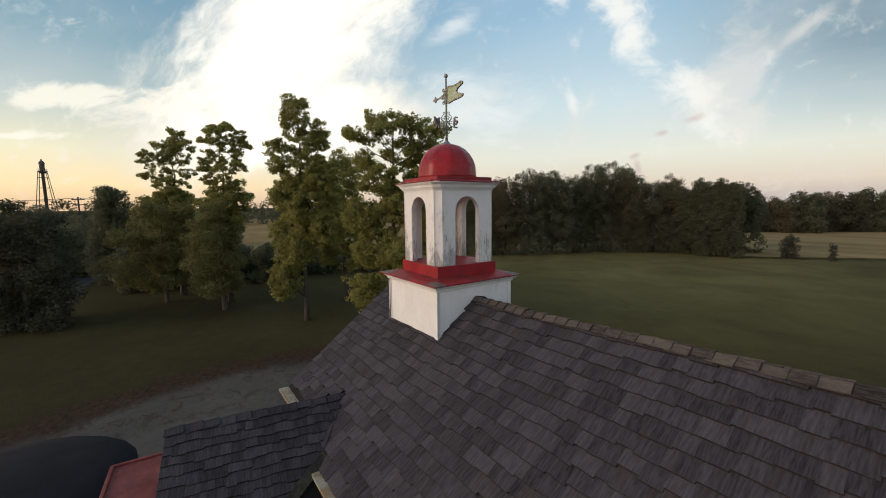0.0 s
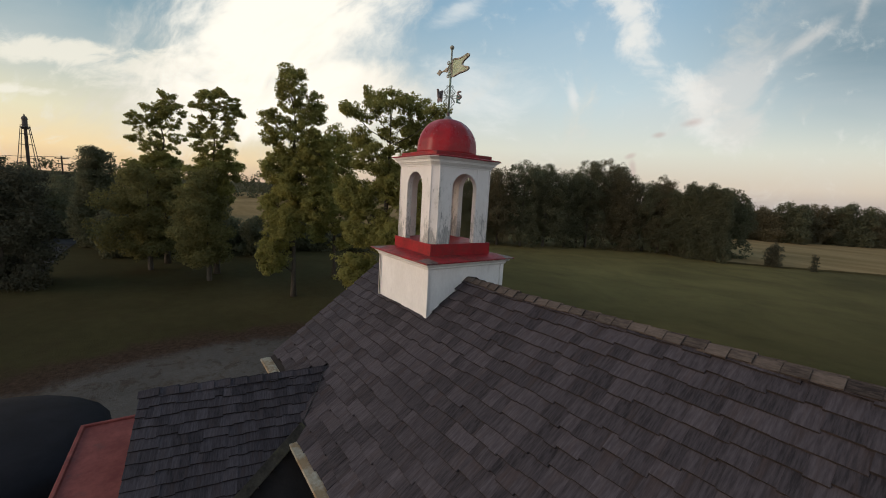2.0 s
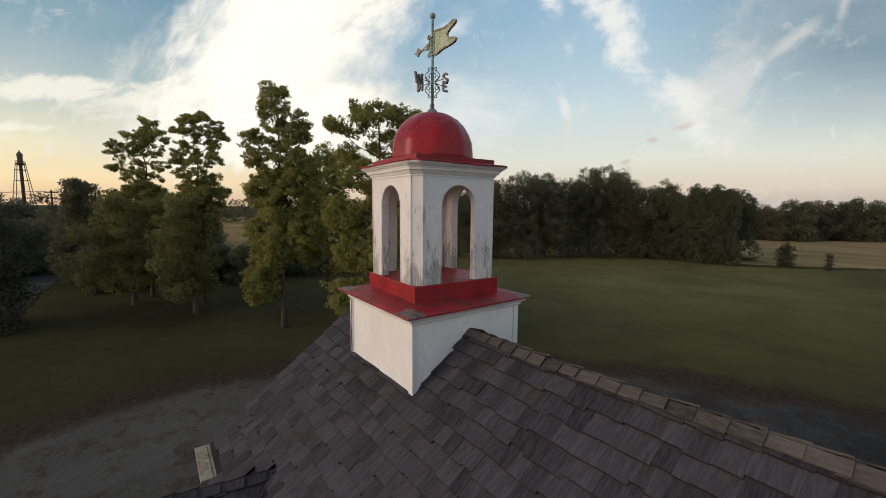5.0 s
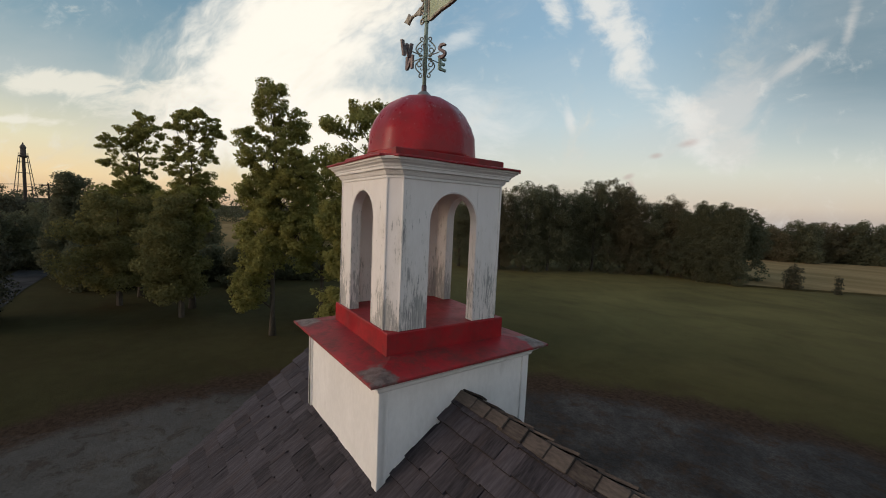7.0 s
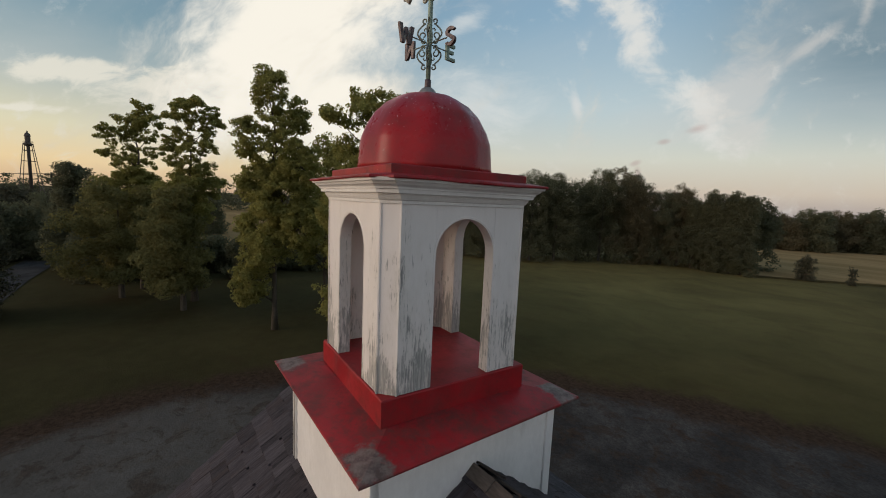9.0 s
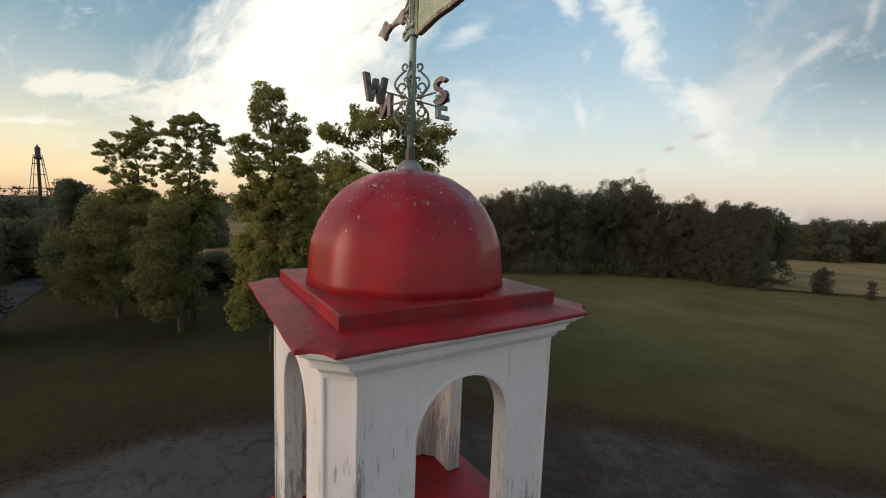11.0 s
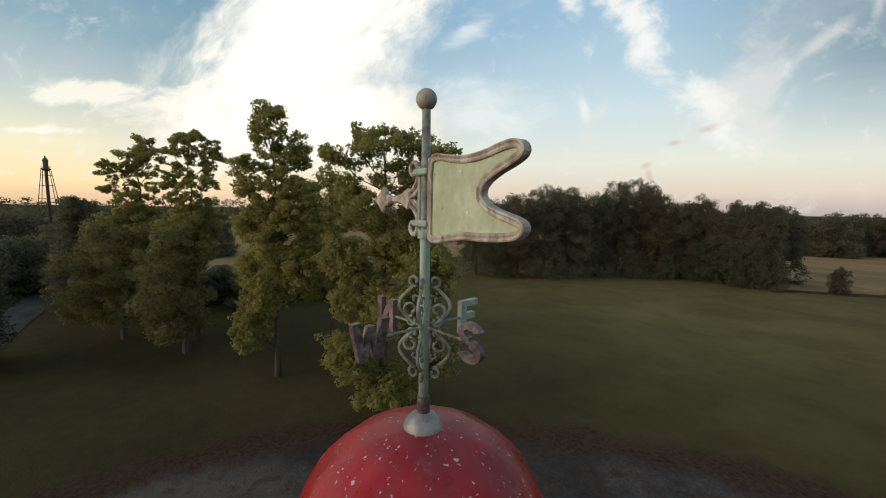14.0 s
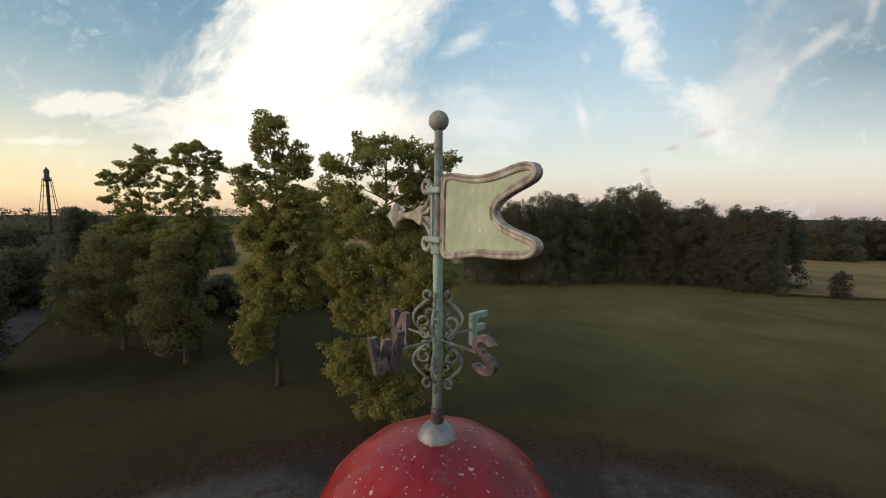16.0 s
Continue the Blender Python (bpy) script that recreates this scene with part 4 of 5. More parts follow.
def rim(side):
    """The raised rim round one face of the banner."""
    bm = bmesh.new()
    rings = [[bm.verts.new((x, side * y, z)) for x, z in inset(edge, by)] for by, y in ((-0.001, 0.0), (-0.002, 0.012), (0.002, 0.0145), (0.008, 0.0105), (0.014, 0.0125), (0.0185, 0.011), (0.0205, 0.003))]
    for a, b in zip(rings, rings[1:]):
        for i in range(n):
            bm.faces.new((a[i], a[(i + 1) % n], b[(i + 1) % n], b[i]))
    bmesh.ops.recalc_face_normals(bm, faces=bm.faces[:])
    return bm


part("rim", merge(rim(-1), rim(1)), BRONZE, banner, "raised rusty bronze rim")
for x, z, r in ((0.10, 3.094, 0.0045), (0.30, 3.088, 0.004), (0.105, 3.0, 0.003), (0.19, 3.055, 0.0035), (0.10, 2.955, 0.003), (0.135, 2.955, 0.003), (0.22, 2.945, 0.0035), (0.06, 3.055, 0.0025)):
    m = Matrix.Translation((x, 0, z)) @ Matrix.Rotation(radians(90), 4, "X")
    bm = bmesh.new()
    bmesh.ops.create_cone(bm, segments=8, radius1=r, radius2=r, depth=0.0125, cap_ends=True, matrix=m)
    part("rivet", bm, BRONZE if r < 0.0032 else WHITE, banner)
for z in (2.907, 3.066):
    part("clamp", merge(boxed((-0.045, -0.022, z - 0.010), (0.034, 0.022, z + 0.010), 0.004)), VERDIGRIS, vane)
part("spine", pipe([(-0.034, 0, 2.885), (-0.034, 0, 3.085)], 0.008, 8), VERDIGRIS, vane)
part("spine", pipe([(0.028, 0, 2.875), (0.028, 0, 3.105)], 0.008, 8), BRONZE, vane)


def spiral(cx, cz, r0, r1, a0, a1, n=16):
    return [(cx + (r0 + (r1 - r0) * i / n) * math.cos(radians(a0 + (a1 - a0) * i / n)), 0, cz + (r0 + (r1 - r0) * i / n) * math.sin(radians(a0 + (a1 - a0) * i / n))) for i in range(n + 1)]


for s in (1, -1):
    mid = 2.985
    curl = spiral(-0.073, mid + s * 0.092, 0.012, 0.030, 330, -20) if s > 0 else spiral(-0.073, mid - 0.092, 0.012, 0.030, -330, 20)
    stem = [(-0.043, 0, mid + s * 0.075), (-0.048, 0, mid + s * 0.055), (-0.075, 0, mid + s * 0.030), (-0.115, 0, mid + s * 0.014), (-0.16, 0, mid + s * 0.008)]
    part("scroll", pipe(curl + stem, 0.009, 8, 0.9), BRONZE, vane, "curled scroll beside the arrow")
arrow = [(-0.372, 2.982), (-0.328, 3.004), (-0.290, 3.032), (-0.262, 3.004), (-0.215, 2.992), (-0.150, 3.002), (-0.105, 3.020), (-0.085, 3.010), (-0.080, 2.985), (-0.085, 2.958),
         (-0.105, 2.948), (-0.150, 2.968), (-0.215, 2.974), (-0.262, 2.960), (-0.290, 2.932), (-0.328, 2.962)]
bm = slab(arrow, 0.024, UP)
bmesh.ops.bevel(bm, geom=[e for e in bm.edges if len(e.link_faces) == 2 and e.calc_face_angle(0) > 1.0 and abs(e.verts[0].co.y - e.verts[1].co.y) < 1e-6], offset=0.006, segments=1, affect="EDGES")
part("arrow", bm, BRONZE, vane, "arrow head with a flared tip")
part("leaf_boss", pipe([(-0.03, 0, 2.945), (-0.055, 0, 2.97), (-0.085, 0, 2.985), (-0.055, 0, 3.0), (-0.03, 0, 3.025)], [0.006, 0.012, 0.016, 0.012, 0.006], 6), BRONZE, vane)

# scrollwork and letters
for k in range(4):
    m = Matrix.Rotation(radians(45 + 90 * k), 4, "Z")
    for s in (1, -1):
        knob = spiral(0.034, 2.572 + s * 0.152, 0.008, 0.019, 230 * s, -110 * s, 14)
        bow = [(0.022 + 0.062 * math.sin(math.pi * (0.10 + 0.80 * i / 12)) ** 1.3, 0, 2.572 + s * (0.134 - 0.122 * i / 12)) for i in range(13)]
        heart = spiral(0.045, 2.572 + s * 0.058, 0.027, 0.010, -80 * s, 260 * s, 18)
        leaf = [(0.018, 0, 2.572 + s * 0.100), (0.030, 0, 2.572 + s * 0.104), (0.039, 0, 2.572 + s * 0.096), (0.034, 0, 2.572 + s * 0.086)]
        eye = spiral(0.040, 2.572 + s * 0.019, 0.018, 0.008, 90 * s, -240 * s, 14)
        for line, thick in ((knob, 0.0052), (bow, 0.0056), (heart, 0.0052), (leaf, 0.0046), (eye, 0.0050)):
            part("scroll", pipe([m @ Vector(p) for p in line], thick, 6), SCROLL, vane)


def letter_shape(char):
    if char == "W":
        return [[(0, 0.115), (0.028, 0.115), (0.040, 0.040), (0.052, 0.100), (0.074, 0.100), (0.086, 0.040), (0.098, 0.115), (0.126, 0.115), (0.103, 0), (0.076, 0), (0.063, 0.062), (0.050, 0), (0.023, 0)]]
    if char == "N":
        return [[(0, 0), (0, 0.115), (0.028, 0.115), (0.070, 0.045), (0.070, 0.115), (0.096, 0.115), (0.096, 0), (0.068, 0), (0.026, 0.070), (0.026, 0)]]
    if char == "E":
        return [[(0, 0), (0, 0.115), (0.084, 0.115), (0.084, 0.094), (0.026, 0.094), (0.026, 0.069), (0.070, 0.069), (0.070, 0.048), (0.026, 0.048), (0.026, 0.021), (0.086, 0.021), (0.086, 0)]]
    out, inn = [], []
    for i in range(15):
        a = radians(20 + 250 * i / 14)
        out.append((0.045 + 0.043 * math.cos(a), 0.085 + 0.032 * math.sin(a)))
        inn.append((0.045 + 0.020 * math.cos(a), 0.085 + 0.012 * math.sin(a)))
    for i in range(15):
        a = radians(90 - 250 * i / 14)
        out.append((0.045 + 0.020 * math.cos(a), 0.031 + 0.011 * math.sin(a)))
        inn.append((0.045 + 0.045 * math.cos(a), 0.031 + 0.033 * math.sin(a)))
    return [out[:15] + out[15:] + inn[15:][::-1] + inn[:15][::-1]]


for char, turn, flip in (("S", 0, False), ("E", 90, False), ("N", 180, False), ("W", -90, True)):
    m = Matrix.Rotation(radians(turn + 9), 4, "Z")
    part("compass_arm", pipe([m @ Vector((0.01, 0, 2.575)), m @ Vector((0.17, 0, 2.575))], 0.0045, 6), SCROLL, vane)
    for ring in letter_shape(char):
        wide = max(x for x, z in ring)
        pts = [((0.205 - wide / 2 + x) if not flip else (0.205 + wide / 2 - x), 2.518 + z) for x, z in ring]
        bm = slab(pts, 0.020, m @ UP)
        part("letter_" + char.lower(), bm, VERDIGRIS if char == "E" else LETTER, vane, "cut metal letter " + char)


# ------------------------------------------------------------------ trees
def leaves(name, centres, radii, count, size, material, parent, rng, squash=0.75, droop=0.3, rough=0.65):
    """A crown of count leaf sprays, four-cornered and bent, round the clump centres."""
    g = np.random.default_rng(rng)
    centres, radii = np.array(centres), np.array(radii)
    weight = radii ** 2.2
    pick = g.choice(len(centres), count, p=weight / weight.sum())
    d = g.normal(size=(count, 3))
    d /= np.linalg.norm(d, axis=1)[:, None]
    far = g.uniform(0.12, 1.0, count) ** 0.5 * np.where(g.random(count) < 0.06, g.uniform(1.0, 1.2, count), 1.0)
    pos = centres[pick] + d * (radii[pick] * far)[:, None] * np.array([1, 1, squash])
    n = d * 0.9 + g.normal(size=(count, 3)) * rough + np.array([0, 0, 0.45])
    n /= np.linalg.norm(n, axis=1)[:, None]
    t = np.cross(n, g.normal(size=(count, 3)))
    t /= np.linalg.norm(t, axis=1)[:, None]
    b = np.cross(n, t)
    s = size * g.uniform(0.55, 1.3, count)[:, None]
    bend = n * s * droop
    verts = np.stack([pos - t * s, pos - b * s * 0.55 + bend, pos + t * s, pos + b * s * 0.55 + bend], axis=1).reshape(-1, 3)
    k = np.arange(count)[:, None] * 4
    faces = np.concatenate([k + np.array([0, 1, 3]), k + np.array([1, 2, 3])], axis=0)
    mesh = bpy.data.meshes.new(name)
    mesh.vertices.add(len(verts))
    mesh.vertices.foreach_set("co", verts.ravel())
    mesh.loops.add(faces.size)
    mesh.loops.foreach_set("vertex_index", faces.ravel().astype(np.int32))
    mesh.polygons.add(len(faces))
    mesh.polygons.foreach_set("loop_start", (np.arange(len(faces)) * 3).astype(np.int32))
    mesh.polygons.foreach_set("loop_total", np.full(len(faces), 3, dtype=np.int32))
    mesh.update(calc_edges=True)
    mesh.materials.append(material)
    ob = new(name, mesh)
    ob.parent = parent
    return ob


def tree(name, label, at, height, profile, seed, material=LEAF, count=20000, size=0.12, limbs=34, trunk=0.22, clump=0.7, airy=0.2, group=""):
    """A broadleaved tree: tapered stem and limbs that end in leaf clumps. profile: (share of the height, reach of the limbs)."""
    rng = random.Random(seed)
    root = thing(name, label, "tree", (at[0], at[1], 0), group)
    stem = []
    for i in range(11):
        f = i / 10
        stem.append(Vector((rng.uniform(-0.22, 0.22) * f, rng.uniform(-0.22, 0.22) * f, height * 0.95 * f)))
    wood = [pipe(stem, [trunk * (1 - 0.92 * i / 10) * (1.4 if i == 0 else 1) for i in range(11)], 8)]
    centres, radii = [], []
    fs, rs = [p[0] for p in profile], [p[1] for p in profile]
    for k in range(limbs):
        f = fs[0] + (0.985 - fs[0]) * ((k + rng.random() * 0.8) / limbs)
        reach = float(np.interp(f, fs, rs)) * rng.uniform(0.55, 1.05)
        g = max(0.05, f - reach * 0.75 / height)
        i = min(9, int(g * 10))
        foot = stem[i].lerp(stem[i + 1], g * 10 - i)
        ang = k * 2.4 + rng.uniform(-0.6, 0.6)
        tip = Vector((foot.x + math.cos(ang) * reach, foot.y + math.sin(ang) * reach, height * f * 0.97))
        mid = foot.lerp(tip, 0.5) + Vector((0, 0, reach * 0.08))
        r = max(0.014, trunk * (1 - 0.85 * f) * 0.42)
        wood.append(pipe([foot, mid, tip], [r, r * 0.65, r * 0.3], 5))
        # twigs off the outer half of the limb, each with a flattened spray of leaves at its end
        for j in range(5):
            if rng.random() < airy:
                continue
            root_of = mid.lerp(tip, j / 4.5)
            turn = ang + rng.uniform(-1.2, 1.2)
            out = clump * rng.uniform(0.45, 1.15) * (0.4 if j == 4 else 1.0)
            end = root_of + Vector((math.cos(turn) * out, math.sin(turn) * out, rng.uniform(-0.35, 0.55) * clump))
            if height * f > 7.5:
                wood.append(pipe([root_of, end], [r * 0.35, r * 0.15], 4))
            centres.append(tuple(end))
            radii.append(clump * rng.uniform(0.42, 0.95))
            for _ in range(2):
                centres.append(tuple(end + Vector((rng.uniform(-0.8, 0.8), rng.uniform(-0.8, 0.8), rng.uniform(-0.35, 0.35))) * clump))
                radii.append(clump * rng.uniform(0.22, 0.5))
    for j in range(6):
        centres.append(tuple(stem[10] + Vector((rng.uniform(-0.7, 0.7), rng.uniform(-0.7, 0.7), rng.uniform(-1.2, 0.9))) * clump))
        radii.append(clump * rng.uniform(0.35, 0.75))
    part("trunk", merge(*wood), BARK, root, "grey-brown trunk and limbs", smooth=True)
    leaves("crown", centres, radii, count, size, material, root, seed, 0.64, 0.3, 0.45)
    return root


def boughed(name, label, at, boughs, seed, leaf_size=0.095, per_clump=105, clump=0.45, trunk=0.2, full=3.2, thin=0.8):
    """A broad-crowned tree: each bough (side, height, half width, half height) is a limb that ends in a cloud of leaf sprays, with gaps between them; thin makes the sprays of the upper boughs smaller."""
    rng = random.Random(seed)
    root = thing(name, label, "tree", (at[0], at[1], 0))
    tall = max(z + rz for _, z, _, rz in boughs)
    stem = [Vector((rng.uniform(-0.12, 0.12) * i / 10, rng.uniform(-0.2, 0.2) * i / 10, tall * 0.9 * i / 10)) for i in range(11)]
    wood = [pipe(stem, [trunk * (1 - 0.90 * i / 10) * (1.4 if i == 0 else 1) for i in range(11)], 8)]
    centres, radii = [], []
    deep = max(abs(s) + rx for s, _, rx, _ in boughs)
    for k, (side, z, rx, rz) in enumerate(boughs):
        away = rng.uniform(-0.45, 0.45) * (deep - rx) * (1 if k % 2 else -1)
        hub = ASIDE * side + AHEAD * away + Vector((0, 0, z))
        f = max(0.12, min(0.92, (z - 0.55 * (hub.xy - stem[5].xy).length - rz * 0.6) / (tall * 0.9)))
        i = min(9, int(f * 10))
        foot = stem[i].lerp(stem[i + 1], f * 10 - i)
        mid = foot.lerp(hub, 0.55) + Vector((0, 0, -0.10 * (hub - foot).length))
        r = max(0.02, trunk * (1 - 0.85 * f) * 0.5)
        wood.append(pipe([foot, mid, hub], [r, r * 0.7, r * 0.45], 6))
        count = max(7, int(full * rx * rz / clump ** 2 * (1.0 if z > 10.5 else 1.35)) + 5)
        for j in range(count):
            d = Vector((rng.gauss(0, 1), rng.gauss(0, 1), rng.gauss(0, 1))).normalized() * rng.uniform(0.25, 1.0) ** 0.5
            c = hub + ASIDE * (d.x * rx) + AHEAD * (d.y * rx) + Vector((0, 0, d.z * rz))
            if j % 2 == 0:
                wood.append(pipe([hub, c], [r * 0.28, r * 0.12], 4))
            size = clump * rng.uniform(0.55, 1.15) * (1.0 if z < 9.5 else thin)
            centres.append(tuple(c))
            radii.append(size)
            for _ in range(2):
                centres.append(tuple(c + Vector((rng.uniform(-1, 1), rng.uniform(-1, 1), rng.uniform(-0.5, 0.5))) * size * 1.1))
                radii.append(size * rng.uniform(0.35, 0.6))
    part("trunk", merge(*wood), BARK, root, "grey-brown trunk and limbs", smooth=True)
    leaves("crown", centres, radii, int(len(centres) / 3 * per_clump), leaf_size, LEAF, root, seed, 0.78, 0.3, 0.45)
    return root


def bushy(name, label, at, height, width, seed, material, count=5000, size=0.12, group="", spiky=0.0, category="tree", clump=0.0, foot=0.0, tops=7):
    """A dense leafy tree or shrub with an uneven, many-headed top, leafy from foot upwards."""
    rng = random.Random(seed)
    root = thing(name, label, category, (at[0], at[1], 0), group)
    centres, radii = [], []
    heads = [(0.0, 0.0, 1.0)] + [(rng.uniform(-0.38, 0.38) * width, rng.uniform(-0.38, 0.38) * width, rng.uniform(0.84, 1.0)) for _ in range(tops - 1)]
    for tx, ty, th in heads:
        for j in range(9):
            f = (j + rng.random()) / 9
            w = width * 0.24 * (math.sin(math.pi * (0.16 + 0.80 * f)) ** 0.8) * (1 - spiky * f)
            for _ in range(2):
                a = rng.uniform(0, 6.28)
                d = rng.uniform(0.3, 1.0)
                centres.append((tx + w * math.cos(a) * d, ty + w * math.sin(a) * d, foot + (height * th - foot) * f))
                radii.append(max(0.2, (clump or width * 0.125) * rng.uniform(0.55, 1.25) * (1 - 0.42 * f * (0.5 + spiky))))
    part("trunk", pipe([(0, 0, 0), (0.05, 0.02, height * 0.5), (0, 0.05, height * 0.85)], [0.025 * width + 0.04, 0.018 * width, 0.02], 7), BARK, root)
    leaves("crown", centres, radii, count, size, material, root, seed)
    return root


def wood_tree(label, at, height, width, seed, material, count, size, pointed=0.0, name="woodland_tree", group="trees of the wood"):
    """A tree of the wood's edge: full round crowns heaped from the ground to the top. pointed: narrows the upper crowns."""
    rng = random.Random(seed)
    root = thing(name, label, "tree", (at[0], at[1], 0), group)
    lobes = [(0.0, 0.0, height * 0.70, width * 0.34 * (1 - 0.4 * pointed), height * 0.29)]
    for k in range(16):
        f = 0.10 + 0.76 * (k + rng.random()) / 16
        r = width * rng.uniform(0.17, 0.27) * (1 - 0.5 * pointed * f)
        out = width * rng.uniform(0.14, 0.36) * (1 - 0.75 * max(0.0, f - 0.45)) * (1 - 0.6 * pointed * f)
        a = k * 2.4 + rng.uniform(-0.5, 0.5)
        lobes.append((out * math.cos(a), out * math.sin(a), height * f, r, r * rng.uniform(0.8, 1.2) * (1 + pointed)))
    centres, radii = [], []
    for x, y, z, r, rz in lobes:
        for _ in range(int(9 + 15 * r * rz)):
            d = Vector((rng.gauss(0, 1), rng.gauss(0, 1), rng.gauss(0, 1) + 0.15)).normalized() * rng.uniform(0.72, 1.0)
            centres.append((x + d.x * r, y + d.y * r, max(0.25, z + d.z * rz)))
            radii.append(rng.uniform(0.28, 0.62))
    part("trunk", pipe([(0, 0, 0), (0.05, 0.02, height * 0.5), (0, 0.05, height * 0.85)], [0.22, 0.14, 0.03], 7), BARK, root)
    leaves("crown", centres, radii, count, size, material, root, seed, 0.9, 0.3, 0.8)
    return root


boughed("shade_tree", "tall olive-green shade tree with airy crown and bare lower trunk", plan(-0.367, 27.4),
        [(-0.4, 15.3, 0.45, 0.38), (0.4, 15.1, 0.58, 0.38), (0.0, 14.2, 1.02, 0.83), (1.3, 13.2, 0.7, 1.15), (0.2, 12.7, 1.53, 1.09), (-1.1, 12.1, 0.70, 0.83), (-1.3, 11.0, 0.60, 0.62), (0.4, 10.9, 1.66, 1.28), (1.9, 10.1, 1.21, 1.6), (-0.8, 9.1, 1.41, 1.34), (0.7, 8.3, 1.98, 1.76), (1.9, 6.7, 1.28, 1.53), (-1.0, 6.1, 1.34, 1.76), (0.2, 5.4, 1.44, 1.12), (-1.1, 3.3, 0.96, 1.6)], 11, trunk=0.17, full=4.2)
boughed("shade_tree", "broad shade tree with yellow-green lower boughs near the gravel", plan(-0.132, 24.0),
        [(-1.1, 13.6, 0.65, 0.49), (0.2, 13.1, 1.08, 0.65), (1.4, 13.1, 1.03, 0.7), (2.9, 12.5, 0.7, 0.38), (-2.0, 12.3, 0.76, 0.49), (-0.7, 12.3, 0.97, 0.54), (2.0, 11.9, 1.24, 0.92), (0.5, 11.5, 1.41, 0.76), (-1.7, 11.0, 0.7, 0.54), (1.7, 10.3, 1.57, 1.19), (-0.9, 9.8, 1.41, 0.97), (0.5, 8.3, 1.89, 1.3), (-1.9, 7.5, 1.08, 1.14), (2.1, 7.2, 1.41, 1.41), (-1.0, 5.6, 1.57, 1.41), (1.0, 5.0, 1.78, 1.41), (-1.5, 2.9, 1.24, 1.24), (0.2, 1.5, 1.62, 0.97), (2.5, 2.6, 1.24, 1.24)], 57, trunk=0.24, leaf_size=0.088, full=5.4)
boughed("shade_tree", "tall tree with sky showing between its leaf clumps", plan(-0.565, 33.0),
        [(-0.2, 14.8, 0.86, 0.52), (-1.1, 14.8, 0.52, 0.39), (0.8, 14.8, 0.56, 0.39), (1.3, 14.2, 0.63, 0.56), (0.3, 13.9, 1.19, 0.86), (-0.9, 13.3, 0.89, 0.78), (1.4, 13.2, 0.76, 0.71), (0.7, 12.5, 1.08, 0.81), (-0.9, 12.2, 0.89, 0.76), (1.6, 11.5, 0.67, 0.59), (0.3, 11.2, 1.08, 0.81), (-1.3, 11.6, 0.6, 0.43), (-0.9, 10.5, 0.69, 0.48), (0.3, 10.2, 1.3, 0.69), (-0.0, 8.7, 1.92, 1.2), (-0.2, 6.9, 2.0, 1.44)], 14, leaf_size=0.095, full=4.0, thin=0.62)
boughed("shade_tree", "tall open-crowned tree beside the lane", plan(-0.69, 36.0),
        [(0.1, 14.8, 0.92, 0.67), (0.7, 14.4, 0.77, 0.65), (-1.1, 13.9, 0.84, 0.65), (1.0, 13.6, 0.92, 0.76), (-0.2, 13.6, 1.19, 0.81), (-1.6, 12.6, 0.91, 0.76), (-0.5, 12.5, 0.86, 0.59), (1.2, 12.6, 0.77, 0.67), (-2.1, 11.3, 0.71, 0.65), (-1.0, 11.0, 1.06, 0.81), (1.0, 11.4, 0.82, 0.53), (-0.0, 10.2, 1.53, 0.86), (-0.3, 8.5, 2.22, 1.33), (-0.0, 6.5, 2.44, 1.69)], 15, leaf_size=0.098, full=4.0, thin=0.62)
tree("shade_tree", "slender tree between two larger crowns", plan(-0.262, 34.0), 13.0,
     [(0.25, 1.4), (0.5, 1.8), (0.85, 1.7), (1.0, 0.8)], 13, count=24000, size=0.11, limbs=40, trunk=0.18, clump=0.82, airy=0.1)
bushy("maple_tree", "low olive-leaved tree below taller crowns", plan(-0.585, 30.5), 8.4, 6.4, 16, LEAF_LOW, 26000, 0.105, foot=1.7)
bushy("maple_tree", "low olive-leaved tree below taller crowns", plan(-0.735, 33.0), 8.8, 7.0, 17, LEAF_LOW, 26000, 0.105, foot=1.6)
wood_tree("dark conifer with many upright spires", plan(-0.858, 43.0), 11.0, 5.8, 18, LEAF_DARK, 24000, 0.12, 0.75, "conifer_tree", "")
bushy("evergreen_tree", "dense dark evergreen near the lane", plan(-1.115, 26.0), 8.5, 6.0, 19, LEAF_EVERGREEN, 34000, 0.10, clump=0.95, tops=10)
bushy("evergreen_tree", "dark tree below the tower", plan(-1.06, 60.0), 7.6, 12.0, 20, LEAF_EVERGREEN, 15000, 0.2)
bushy("evergreen_tree", "dark tree by the utility pole", plan(-0.93, 64.0), 7.6, 10.0, 21, LEAF_EVERGREEN, 13000, 0.2)
for u, d, h, w in ((-1.10, 43, 6.2, 6.0), (-1.00, 47, 6.6, 6.5), (-0.91, 52, 7.0, 7.0), (-0.79, 50, 4.6, 6.0), (-0.66, 47, 4.0, 5.5), (-0.80, 39, 4.6, 5.0), (-0.74, 41, 4.2, 5.6), (-0.62, 42, 3.8, 5.2), (-0.53, 45, 3.6, 5.2)):
    bushy("understory_tree", "low dark tree beside the lane", plan(u, d), h, w, int(300 - u * 100), LEAF_DARK, 12000, 0.15, "trees by the lane", clump=0.95, tops=9)
for u, d in ((-0.56, 80.0), (-0.61, 83.0), (-0.66, 81.0)):
    bushy("hedge_tree", "low dark tree on the far side of the lane", plan(u, d), 7.4, 6.4, int(500 - u * 100), LEAF_DARK, 9000, 0.17, "trees by the lane", clump=1.0, tops=9)
